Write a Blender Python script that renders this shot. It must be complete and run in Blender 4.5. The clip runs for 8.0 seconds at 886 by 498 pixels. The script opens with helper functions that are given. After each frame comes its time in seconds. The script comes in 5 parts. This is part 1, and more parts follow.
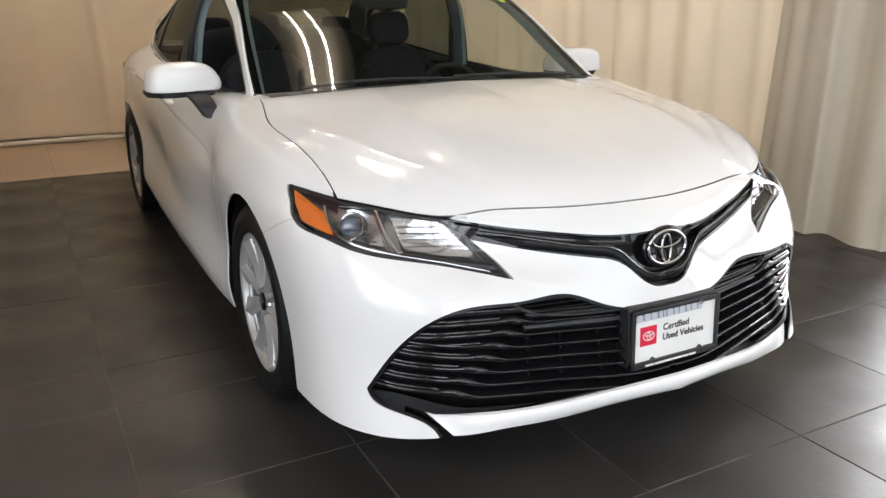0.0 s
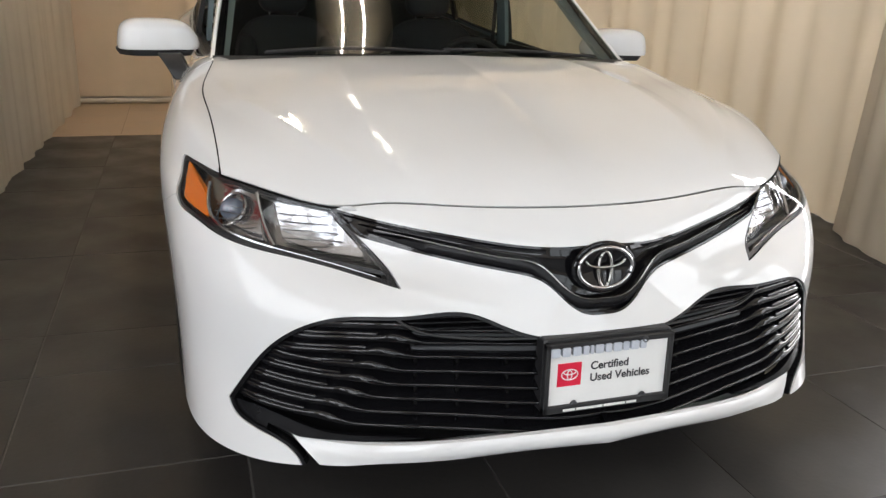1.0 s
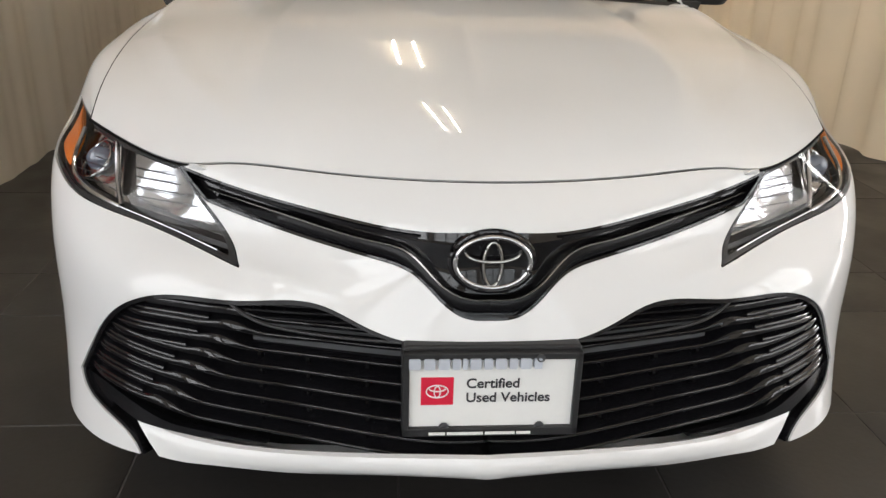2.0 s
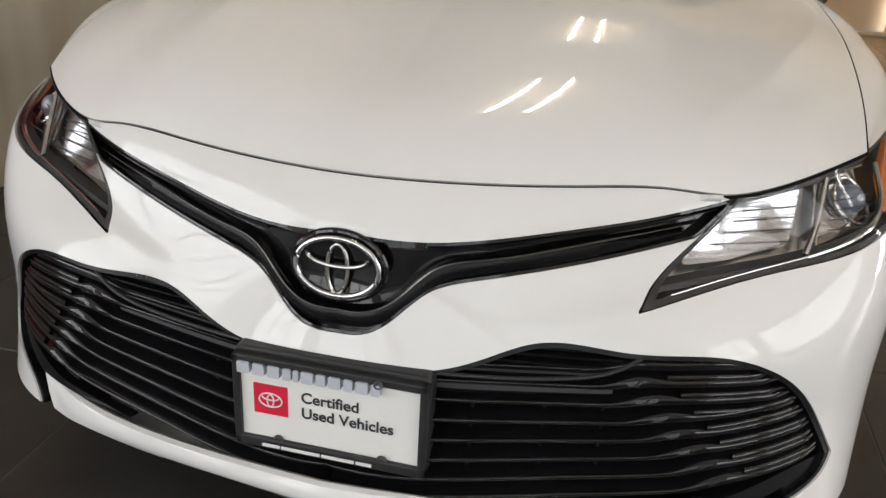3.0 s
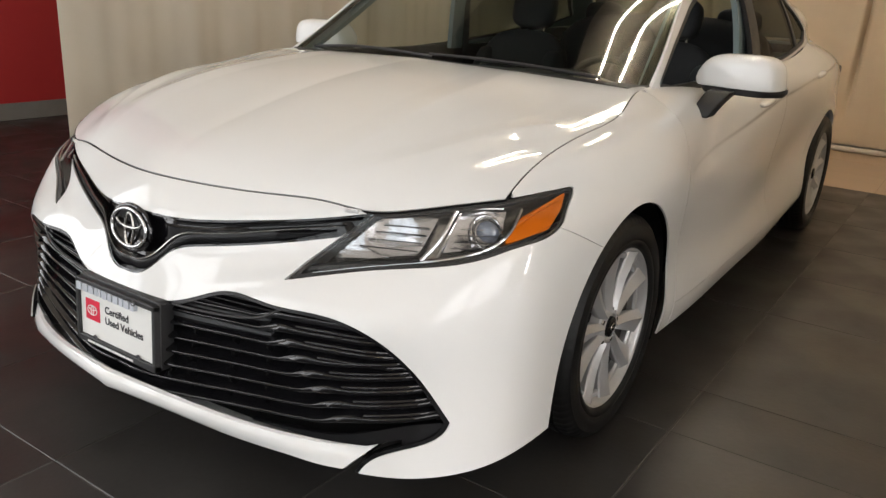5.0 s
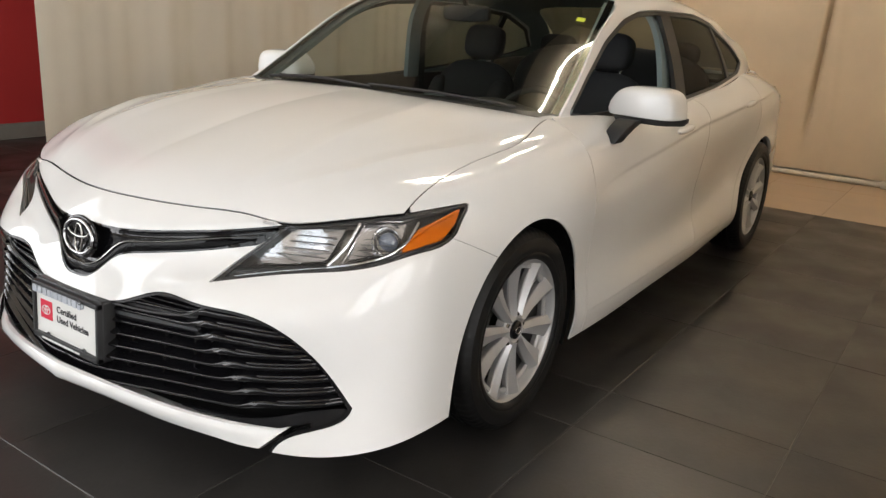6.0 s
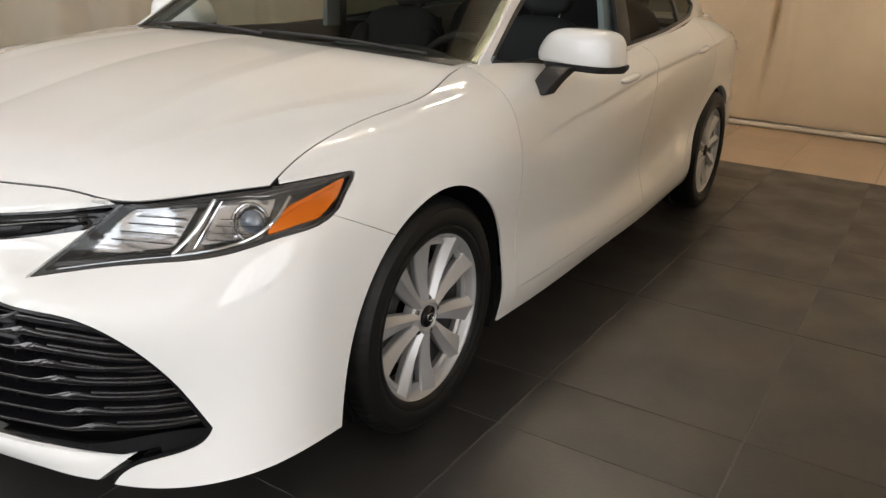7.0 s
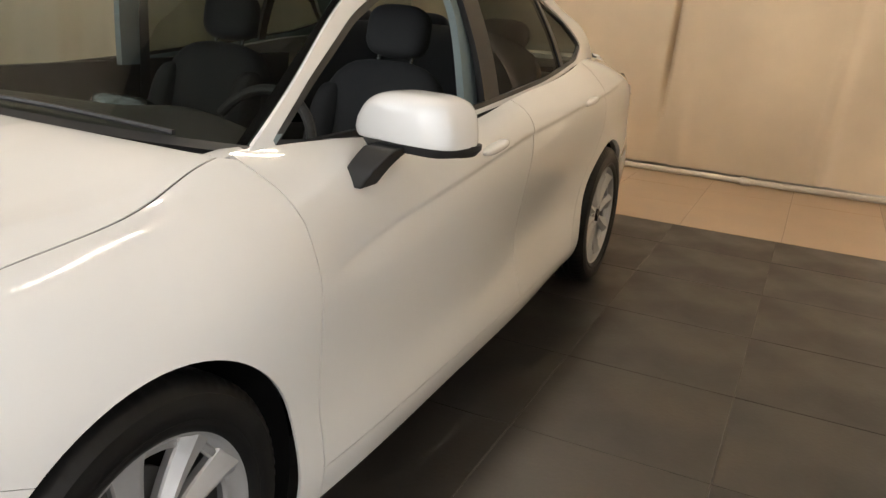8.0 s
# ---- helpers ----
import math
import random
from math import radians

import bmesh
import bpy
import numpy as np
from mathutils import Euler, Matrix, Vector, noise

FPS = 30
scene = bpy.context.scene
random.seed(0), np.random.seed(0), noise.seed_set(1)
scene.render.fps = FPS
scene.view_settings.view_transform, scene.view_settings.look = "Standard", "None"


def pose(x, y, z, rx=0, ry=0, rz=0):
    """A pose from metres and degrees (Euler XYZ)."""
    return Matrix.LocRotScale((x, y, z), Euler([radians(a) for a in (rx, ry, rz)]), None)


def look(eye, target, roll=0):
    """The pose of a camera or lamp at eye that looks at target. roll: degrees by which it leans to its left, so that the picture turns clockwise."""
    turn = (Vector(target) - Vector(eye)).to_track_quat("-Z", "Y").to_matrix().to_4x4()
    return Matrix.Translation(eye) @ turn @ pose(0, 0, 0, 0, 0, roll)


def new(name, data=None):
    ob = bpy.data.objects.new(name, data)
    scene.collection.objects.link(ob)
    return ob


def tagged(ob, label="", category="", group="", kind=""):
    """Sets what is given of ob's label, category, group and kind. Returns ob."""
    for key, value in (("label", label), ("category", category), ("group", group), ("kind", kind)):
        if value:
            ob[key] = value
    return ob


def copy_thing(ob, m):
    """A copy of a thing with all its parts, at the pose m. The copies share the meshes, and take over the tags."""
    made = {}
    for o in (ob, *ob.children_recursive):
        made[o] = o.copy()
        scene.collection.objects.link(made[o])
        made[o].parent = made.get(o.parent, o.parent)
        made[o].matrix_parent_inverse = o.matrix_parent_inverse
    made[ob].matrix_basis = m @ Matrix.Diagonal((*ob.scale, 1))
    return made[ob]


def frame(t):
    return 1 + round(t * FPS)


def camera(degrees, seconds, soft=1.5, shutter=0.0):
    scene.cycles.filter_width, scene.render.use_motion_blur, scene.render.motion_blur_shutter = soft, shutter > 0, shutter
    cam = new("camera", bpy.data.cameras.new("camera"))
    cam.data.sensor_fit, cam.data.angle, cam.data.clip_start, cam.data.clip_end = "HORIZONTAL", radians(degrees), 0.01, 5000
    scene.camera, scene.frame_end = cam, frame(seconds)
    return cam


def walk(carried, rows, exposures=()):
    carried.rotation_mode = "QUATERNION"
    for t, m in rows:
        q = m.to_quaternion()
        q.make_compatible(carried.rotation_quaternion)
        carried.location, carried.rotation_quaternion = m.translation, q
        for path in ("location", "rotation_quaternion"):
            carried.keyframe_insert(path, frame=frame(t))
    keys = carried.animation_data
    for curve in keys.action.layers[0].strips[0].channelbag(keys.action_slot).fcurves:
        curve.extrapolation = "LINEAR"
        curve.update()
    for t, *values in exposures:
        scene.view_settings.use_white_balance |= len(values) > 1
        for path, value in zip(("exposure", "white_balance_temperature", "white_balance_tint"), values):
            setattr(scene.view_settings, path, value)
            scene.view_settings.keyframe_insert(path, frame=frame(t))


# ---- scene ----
cam = camera(58.5, 8.0, soft=1.4)
PATH = [
    (0.0, -1.524, -1.498, 1.279, 72.67, 0.25, -28.10),
    (0.5, -1.243, -1.426, 1.242, 72.44, -1.23, -24.60),
    (1.0, -0.876, -1.408, 1.217, 71.49, -2.17, -17.92),
    (1.5, -0.531, -1.303, 1.181, 69.67, -2.71, -12.45),
    (1.7, -0.396, -1.263, 1.184, 68.89, -2.25, -9.29),
    (2.8, 0.279, -1.009, 1.167, 64.39, -2.19, 10.03),
    (3.0, 0.392, -0.950, 1.176, 64.55, -2.25, 13.97),
    (3.5, 0.708, -0.875, 1.153, 67.55, -2.52, 22.41),
    (4.0, 1.021, -0.929, 1.141, 67.60, -2.85, 28.03),
    (4.5, 1.322, -1.030, 1.177, 69.00, -2.50, 32.33),
    (5.0, 1.652, -1.038, 1.215, 71.89, -2.81, 34.84),
    (5.2, 1.750, -1.063, 1.251, 72.99, -3.12, 34.91),
    (6.3, 2.017, -1.118, 1.274, 73.52, -3.19, 34.78),
    (6.5, 2.001, -1.022, 1.253, 72.87, -2.66, 34.41),
    (7.0, 1.941, -0.703, 1.215, 70.62, -2.58, 32.12),
    (7.5, 1.819, -0.287, 1.163, 69.63, -2.93, 27.00),
    (8.0, 1.751, 0.153, 1.266, 72.41, -4.02, 25.54),
]
walk(cam, [(t, pose(*p)) for t, *p in PATH], exposures=[(0.0, 0.10, 6200, 10), (0.5, -0.06, 6200, 10), (1.5, -0.17, 6400, 10), (3.0, -0.38, 6500, 10), (3.5, -0.40, 6400, 10), (5.0, -0.13, 6550, 10), (6.5, -0.02, 6500, 10), (7.0, -0.03, 6500, 10), (7.5, 0.05, 6600, 10), (8.0, 0.29, 6500, 10)])

# ---- world and lamps: daylight through the shop windows, fluorescent tubes overhead ----
world = bpy.data.worlds.new("world")
world.use_nodes = True
scene.world = world
wt = world.node_tree
sky = wt.nodes.new("ShaderNodeTexSky")
sky.sky_type = "NISHITA"
sky.sun_disc = False
sky.sun_elevation, sky.sun_rotation = radians(40), radians(200)
wt.links.new(sky.outputs[0], wt.nodes["Background"].inputs[0])
wt.nodes["Background"].inputs[1].default_value = 0.1


def area_lamp(name, m, sx, sy, watts, colour):
    data = bpy.data.lights.new(name, "AREA")
    data.shape, data.size, data.size_y, data.energy, data.color = "RECTANGLE", sx, sy, watts, colour
    ob = new(name, data)
    ob.matrix_world = m
    return ob


WINDOW_W, SIDE_W = 56.0, 600.0
# ---- materials ----
def material(name, colour, rough=0.5, metal=0.0, coat=0.0, spec=0.5, vary=0.08, scale=6.0, fine=120.0, bump=0.0, rough_vary=0.08, random=0.0):
    """Base colour with variation at two scales, a little uneven gloss and fine relief."""
    m = bpy.data.materials.new(name)
    m.use_nodes = True
    nt, b = m.node_tree, m.node_tree.nodes["Principled BSDF"]
    b.inputs["Metallic"].default_value, b.inputs["Coat Weight"].default_value = metal, coat
    b.inputs["Coat Roughness"].default_value, b.inputs["Specular IOR Level"].default_value = 0.03, spec
    co = nt.nodes.new("ShaderNodeTexCoord")
    big, small = nt.nodes.new("ShaderNodeTexNoise"), nt.nodes.new("ShaderNodeTexNoise")
    big.inputs["Scale"].default_value, small.inputs["Scale"].default_value = scale, fine
    big.inputs["Detail"].default_value, small.inputs["Detail"].default_value = 4, 2
    for n in (big, small):
        nt.links.new(co.outputs["Object"], n.inputs["Vector"])
    mix = nt.nodes.new("ShaderNodeMath")
    mix.operation = "MULTIPLY_ADD"
    nt.links.new(small.outputs["Fac"], mix.inputs[0])
    mix.inputs[1].default_value = 0.35
    nt.links.new(big.outputs["Fac"], mix.inputs[2])
    val = mix.outputs[0]
    if random:
        info, add = nt.nodes.new("ShaderNodeObjectInfo"), nt.nodes.new("ShaderNodeMath")
        add.operation = "MULTIPLY_ADD"
        nt.links.new(info.outputs["Random"], add.inputs[0])
        add.inputs[1].default_value = random
        nt.links.new(val, add.inputs[2])
        val = add.outputs[0]
    ramp = nt.nodes.new("ShaderNodeMapRange")
    ramp.inputs["From Min"].default_value, ramp.inputs["From Max"].default_value = 0.4, 0.95 + random
    ramp.inputs["To Min"].default_value, ramp.inputs["To Max"].default_value = 1 - vary, 1 + vary
    nt.links.new(val, ramp.inputs["Value"])
    tone = nt.nodes.new("ShaderNodeVectorMath")
    tone.operation = "SCALE"
    tone.inputs[0].default_value = colour
    nt.links.new(ramp.outputs[0], tone.inputs["Scale"])
    nt.links.new(tone.outputs[0], b.inputs["Base Color"])
    rr = nt.nodes.new("ShaderNodeMapRange")
    rr.inputs["From Min"].default_value, rr.inputs["From Max"].default_value = 0.3, 0.7
    rr.inputs["To Min"].default_value, rr.inputs["To Max"].default_value = max(0.01, rough * (1 - rough_vary)), min(1.0, rough * (1 + rough_vary))
    nt.links.new(big.outputs["Fac"], rr.inputs["Value"])
    nt.links.new(rr.outputs[0], b.inputs["Roughness"])
    if bump:
        bp = nt.nodes.new("ShaderNodeBump")
        bp.inputs["Strength"].default_value, bp.inputs["Distance"].default_value = 0.6, bump
        nt.links.new(mix.outputs[0], bp.inputs["Height"])
        nt.links.new(bp.outputs[0], b.inputs["Normal"])
    return m


def glass(name, tint, gloss=0.03, head_on=0.06, grazing=0.94):
    """Thin clear sheet: straight through, with a gloss that grows towards grazing."""
    m = bpy.data.materials.new(name)
    m.use_nodes = True
    nt = m.node_tree
    nt.nodes.remove(nt.nodes["Principled BSDF"])
    clear, shine, edge, power, fres, mix = (nt.nodes.new(k) for k in ("ShaderNodeBsdfTransparent", "ShaderNodeBsdfGlossy", "ShaderNodeLayerWeight", "ShaderNodeMath", "ShaderNodeMath", "ShaderNodeMixShader"))
    clear.inputs[0].default_value = (*tint, 1)
    shine.inputs["Roughness"].default_value = gloss
    edge.inputs["Blend"].default_value = 0.5
    power.operation, fres.operation = "POWER", "MULTIPLY_ADD"
    power.inputs[1].default_value = 5.0
    nt.links.new(edge.outputs["Facing"], power.inputs[0])
    nt.links.new(power.outputs[0], fres.inputs[0])
    fres.inputs[1].default_value, fres.inputs[2].default_value = grazing, head_on
    nt.links.new(fres.outputs[0], mix.inputs[0])
    nt.links.new(clear.outputs[0], mix.inputs[1])
    nt.links.new(shine.outputs[0], mix.inputs[2])
    nt.links.new(mix.outputs[0], nt.nodes["Material Output"].inputs[0])
    return m


def glow(name, colour, strength):
    m = bpy.data.materials.new(name)
    m.use_nodes = True
    nt = m.node_tree
    nt.nodes.remove(nt.nodes["Principled BSDF"])
    e = nt.nodes.new("ShaderNodeEmission")
    e.inputs[0].default_value, e.inputs[1].default_value = (*colour, 1), strength
    nt.links.new(e.outputs[0], nt.nodes["Material Output"].inputs[0])
    return m


def sheer(m, share):
    """Lets part of the light through a cloth."""
    nt = m.node_tree
    b = nt.nodes["Principled BSDF"]
    trans, mix = nt.nodes.new("ShaderNodeBsdfTranslucent"), nt.nodes.new("ShaderNodeMixShader")
    nt.links.new(b.inputs["Base Color"].links[0].from_socket, trans.inputs[0])
    mix.inputs[0].default_value = share
    nt.links.new(b.outputs[0], mix.inputs[1])
    nt.links.new(trans.outputs[0], mix.inputs[2])
    nt.links.new(mix.outputs[0], nt.nodes["Material Output"].inputs[0])


PAINT = material("white_paint", (0.70, 0.70, 0.695), 0.55, coat=1.0, spec=0.25, vary=0.012, fine=900)
GLOSS_BLACK = material("gloss_black_plastic", (0.006, 0.006, 0.007), 0.06, coat=0.14, spec=0.46, vary=0.1)
DARK_PLASTIC = material("dark_plastic", (0.014, 0.014, 0.015), 0.5, vary=0.15, fine=700, bump=0.0006)
GREY_PLASTIC = material("grey_plastic", (0.06, 0.062, 0.066), 0.42, vary=0.12, fine=700, bump=0.0004)
# near-black for hidden plastic, with the shade of recesses put into the colour
VOID = material("shade_black_plastic", (0.006, 0.006, 0.006), 0.8, spec=0.08)
CHROME = material("chrome", (0.60, 0.60, 0.61), 0.18, metal=1.0, vary=0.03)
DARK_CHROME = material("smoked_chrome", (0.40, 0.39, 0.37), 0.2, metal=1.0, vary=0.05)
ALLOY = material("silver_alloy", (0.44, 0.44, 0.445), 0.42, metal=0.6, vary=0.05, coat=0.15)
# darker copy of the alloy, with the shade inside the wheel in its colour
ALLOY_DARK = material("shaded_alloy", (0.16, 0.16, 0.16), 0.5, metal=0.7, vary=0.15)
RUBBER = material("tyre_rubber", (0.007, 0.007, 0.007), 0.48, spec=0.24, vary=0.25, fine=300, bump=0.0008)
AMBER = material("amber_lens", (0.66, 0.15, 0.003), 0.26, coat=0.3, vary=0.12, fine=260, bump=0.0006)
REFLECTOR = material("lamp_reflector", (0.60, 0.60, 0.62), 0.20, metal=1.0, vary=0.06, fine=60, bump=0.0003)
LAMP_BASE = material("dark_lamp_interior", (0.34, 0.325, 0.31), 0.20, metal=0.9, vary=0.2, fine=80)
SATIN_BLACK = material("satin_black_plastic", (0.007, 0.007, 0.008), 0.24, spec=0.22, vary=0.1)
LENS = glass("clear_lens", (0.93, 0.94, 0.95), 0.05, 0.04, 0.35)
PROJECTOR = material("projector_glass", (0.13, 0.15, 0.19), 0.05, coat=1.0, vary=0.1, spec=0.9)
SCREEN_GLASS = glass("tinted_glass", (0.48, 0.52, 0.48), 0.025, 0.05, 0.34)
SIDE_GLASS = glass("side_glass", (0.22, 0.25, 0.23), 0.015, 0.015, 0.30)
SEAT_CLOTH = material("black_seat_cloth", (0.015, 0.0165, 0.019), 0.85, vary=0.2, fine=120, bump=0.0006)
DASH = material("dashboard_plastic", (0.016, 0.016, 0.017), 0.6, vary=0.2, fine=600, bump=0.0006)
TRIM_LIGHT = material("light_pillar_trim", (0.17, 0.22, 0.235), 0.7, vary=0.08)
PLATE_WHITE = material("white_plate", (0.74, 0.74, 0.72), 0.45, vary=0.03)
PLATE_GREY = material("pale_grey_print", (0.46, 0.49, 0.54), 0.5)
PLATE_RED = material("red_print", (0.62, 0.012, 0.045), 0.45, vary=0.04)
TAIL_RED = material("dark_red_lens", (0.10, 0.008, 0.010), 0.15, coat=0.5)
INK = material("dark_grey_ink", (0.03, 0.03, 0.035), 0.6)
STICKER = material("yellow_green_sticker", (0.55, 0.68, 0.03), 0.6)
TILE = material("slate_tile", (0.028, 0.0260, 0.0243), 0.42, spec=0.48, vary=0.33, scale=2.6, fine=60, bump=0.0018, rough_vary=0.34, random=0.3)
GROUT = material("grey_grout", (0.088, 0.083, 0.077), 0.9, vary=0.3, fine=90)
BEIGE_TILE = material("beige_tile", (0.42, 0.31, 0.21), 0.45, vary=0.14, scale=3.0, fine=70, bump=0.0008, random=0.2)
DRAPE = material("cream_curtain", (0.66, 0.60, 0.50), 0.9, vary=0.08, scale=1.4, fine=600, bump=0.0008, spec=0.2)
sheer(DRAPE, 0.28)
BACKDROP = material("beige_backdrop_cloth", (0.67, 0.545, 0.395), 0.9, vary=0.16, scale=1.1, fine=500, bump=0.001, spec=0.2)
RED_WALL = material("red_wall_paint", (0.486, 0.0312, 0.0312), 0.6, vary=0.08, scale=1.5)
GREY_BASE = material("grey_baseboard", (0.22, 0.21, 0.19), 0.6, vary=0.1)
WALL = material("off_white_wall", (0.55, 0.50, 0.43), 0.8, vary=0.06, scale=1.0)
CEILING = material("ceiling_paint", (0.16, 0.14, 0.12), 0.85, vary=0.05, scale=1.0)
PIPE = material("white_pipe", (0.62, 0.56, 0.47), 0.5, vary=0.1)
FRAME_METAL = material("window_frame_metal", (0.10, 0.10, 0.10), 0.4, metal=0.6)
HOUSING = material("lamp_housing", (0.80, 0.70, 0.54), 0.55, vary=0.05)
TUBE = glow("fluorescent_tube", (1.0, 0.90, 0.76), 145.0)
DAY = glow("daylight_backdrop", (0.92, 0.97, 1.0), 2.0)
PANE = glass("window_pane", (0.95, 0.97, 0.97), 0.02)
# ---- mesh helpers ----
def natural(knots, vals, at):
    """Natural cubic spline through vals (n, ...) at knots, evaluated at the values at."""
    k, v, q = np.asarray(knots, float), np.asarray(vals, float), np.asarray(at, float)
    n, h = len(k), np.diff(np.asarray(knots, float))
    flat = v.reshape(n, -1)
    a, r = np.eye(n), np.zeros_like(flat)
    for i in range(1, n - 1):
        a[i, i - 1], a[i, i], a[i, i + 1] = h[i - 1], 2 * (h[i - 1] + h[i]), h[i]
        r[i] = 6 * ((flat[i + 1] - flat[i]) / h[i] - (flat[i] - flat[i - 1]) / h[i - 1])
    m = np.linalg.solve(a, r)
    j = np.clip(np.searchsorted(k, q) - 1, 0, n - 2)
    hj, s, e = h[j][:, None], (q - k[j])[:, None], (k[j + 1] - q)[:, None]
    out = (m[j] * e**3 + m[j + 1] * s**3) / (6 * hj) + (flat[j] / hj - m[j] * hj / 6) * e + (flat[j + 1] / hj - m[j + 1] * hj / 6) * s
    return out.reshape(len(q), *v.shape[1:])


def smooth_line(pts, n):
    """A smooth line of n points through the control points, by their chords."""
    p = np.asarray(pts, float)
    k = np.concatenate([[0], np.cumsum(np.linalg.norm(np.diff(p, axis=0), axis=1))])
    return natural(k, p, np.linspace(0, k[-1], n))


def rounded(poly, r=0.01, n=4):
    """A closed polygon with its corners cut round."""
    p, out = np.asarray(poly, float), []
    for i in range(len(p)):
        a, b, c = p[i - 1], p[i], p[(i + 1) % len(p)]
        ra, rc = min(r, np.linalg.norm(a - b) * 0.45), min(r, np.linalg.norm(c - b) * 0.45)
        s, e = b + (a - b) / np.linalg.norm(a - b) * ra, b + (c - b) / np.linalg.norm(c - b) * rc
        for f in np.linspace(0, 1, n):
            out.append((1 - f) ** 2 * s + 2 * f * (1 - f) * b + f * f * e)
    return np.array(out)


def inside(p, poly):
    """Signed distance of the 2D points p to a closed polygon, positive within."""
    a, b = np.asarray(poly, float), np.roll(np.asarray(poly, float), -1, axis=0)
    d = b - a
    best, cross = np.full(len(p), 1e9), np.zeros(len(p), bool)
    for (ax, ay), (dx, dy), (bx, by) in zip(a, d, b):
        s = np.clip(((p[:, 0] - ax) * dx + (p[:, 1] - ay) * dy) / max(dx * dx + dy * dy, 1e-12), 0, 1)
        best = np.minimum(best, np.hypot(p[:, 0] - ax - s * dx, p[:, 1] - ay - s * dy))
        if ay != by:
            hitx = ax + (p[:, 1] - ay) / (by - ay) * dx
            cross ^= ((ay > p[:, 1]) != (by > p[:, 1])) & (p[:, 0] < hitx)
    return np.where(cross, best, -best)


def grid_faces(nu, nv):
    i = np.arange(nu * nv).reshape(nu, nv)
    return np.stack([i[:-1, :-1], i[1:, :-1], i[1:, 1:], i[:-1, 1:]], -1).reshape(-1, 4)


def triangles(q):
    return np.concatenate([q[:, [0, 1, 2]], q[:, [0, 2, 3]]])


def keep(v, t, val, extra=None):
    """The part of a triangle mesh where val > 0, cut along val = 0."""
    s = val > 0
    c = s[t].sum(1)
    whole, cut = t[c == 3].tolist(), t[(c == 1) | (c == 2)]
    new_v, made = [], {}

    def between(a, b):
        k = (a, b) if a < b else (b, a)
        if k not in made:
            f = val[a] / (val[a] - val[b])
            made[k] = len(v) + len(new_v)
            new_v.append(v[a] + (v[b] - v[a]) * f)
        return made[k]

    for tri in cut.tolist():
        ins = [s[i] for i in tri]
        if sum(ins) == 1:
            k = ins.index(True)
            a, b, c2 = tri[k], tri[(k + 1) % 3], tri[(k + 2) % 3]
            whole.append([a, between(a, b), between(a, c2)])
        else:
            k = ins.index(False)
            a, b, c2 = tri[k], tri[(k + 1) % 3], tri[(k + 2) % 3]
            p, q = between(a, b), between(a, c2)
            whole += [[p, b, c2], [p, c2, q]]
    nv = np.vstack([v, np.array(new_v)]) if new_v else v
    f = np.array(whole, int).reshape(-1, 3)
    used = np.unique(f)
    back = np.full(len(nv), -1)
    back[used] = np.arange(len(used))
    return nv[used], back[f]


def mesh_of(name, v, f, sharp=35):
    me = bpy.data.meshes.new(name)
    me.from_pydata(np.asarray(v, float).tolist(), [], [list(map(int, q)) for q in f])
    me.validate()
    me.update()
    me.shade_smooth()
    if sharp:
        me.set_sharp_from_angle(angle=radians(sharp))
    return me


def part(name, data, mat, parent=None, label=""):
    """One mesh object, from a bmesh, a mesh or a pair (vertices, faces), under a thing or a part."""
    if isinstance(data, bmesh.types.BMesh):
        me = bpy.data.meshes.new(name)
        data.to_mesh(me)
        data.free()
        me.shade_smooth()
        me.set_sharp_from_angle(angle=radians(35))
    elif isinstance(data, tuple):
        me = mesh_of(name, *data)
    else:
        me = data
    if not me.materials:
        me.materials.append(mat)
    ob = new(name, me)
    ob.parent = parent
    if label:
        ob["label"] = label
    return ob


def thick(ob, depth, offset=-1.0):
    """Gives a sheet its thickness, with crisp rims."""
    me = ob.data
    ids = np.empty(len(me.loops), int)
    me.loops.foreach_get("edge_index", ids)
    rim = np.bincount(ids, minlength=len(me.edges)) == 1
    sharp = me.attributes.get("sharp_edge") or me.attributes.new("sharp_edge", "BOOLEAN", "EDGE")
    was = np.zeros(len(me.edges), bool)
    sharp.data.foreach_get("value", was)
    sharp.data.foreach_set("value", was | rim)
    mod = ob.modifiers.new("thickness", "SOLIDIFY")
    mod.thickness, mod.offset = depth, offset
    return ob


def bevelled(ob, width, segments=2):
    mod = ob.modifiers.new("edge", "BEVEL")
    mod.width, mod.segments, mod.limit_method, mod.angle_limit = width, segments, "ANGLE", radians(40)
    return ob


def box_bm(x0, x1, y0, y1, z0, z1):
    bm = bmesh.new()
    bmesh.ops.create_cube(bm, size=1, matrix=Matrix.Translation(((x0 + x1) / 2, (y0 + y1) / 2, (z0 + z1) / 2)) @ Matrix.Diagonal((x1 - x0, y1 - y0, z1 - z0, 1)))
    return bm


def lathe(profile, n=64, axis="x"):
    """A closed ring swept from (along, radius) pairs round the axis."""
    p = np.asarray(profile, float)
    ang = np.linspace(0, 2 * np.pi, n, endpoint=False)
    v = np.stack([np.repeat(p[None, :, 0], n, 0), np.cos(ang)[:, None] * p[None, :, 1], np.sin(ang)[:, None] * p[None, :, 1]], -1)
    m, f = len(p), []
    for i in range(n):
        for j in range(m - 1):
            a, b = i * m + j, ((i + 1) % n) * m + j
            f.append((a, b, b + 1, a + 1))
    return v.reshape(-1, 3), f


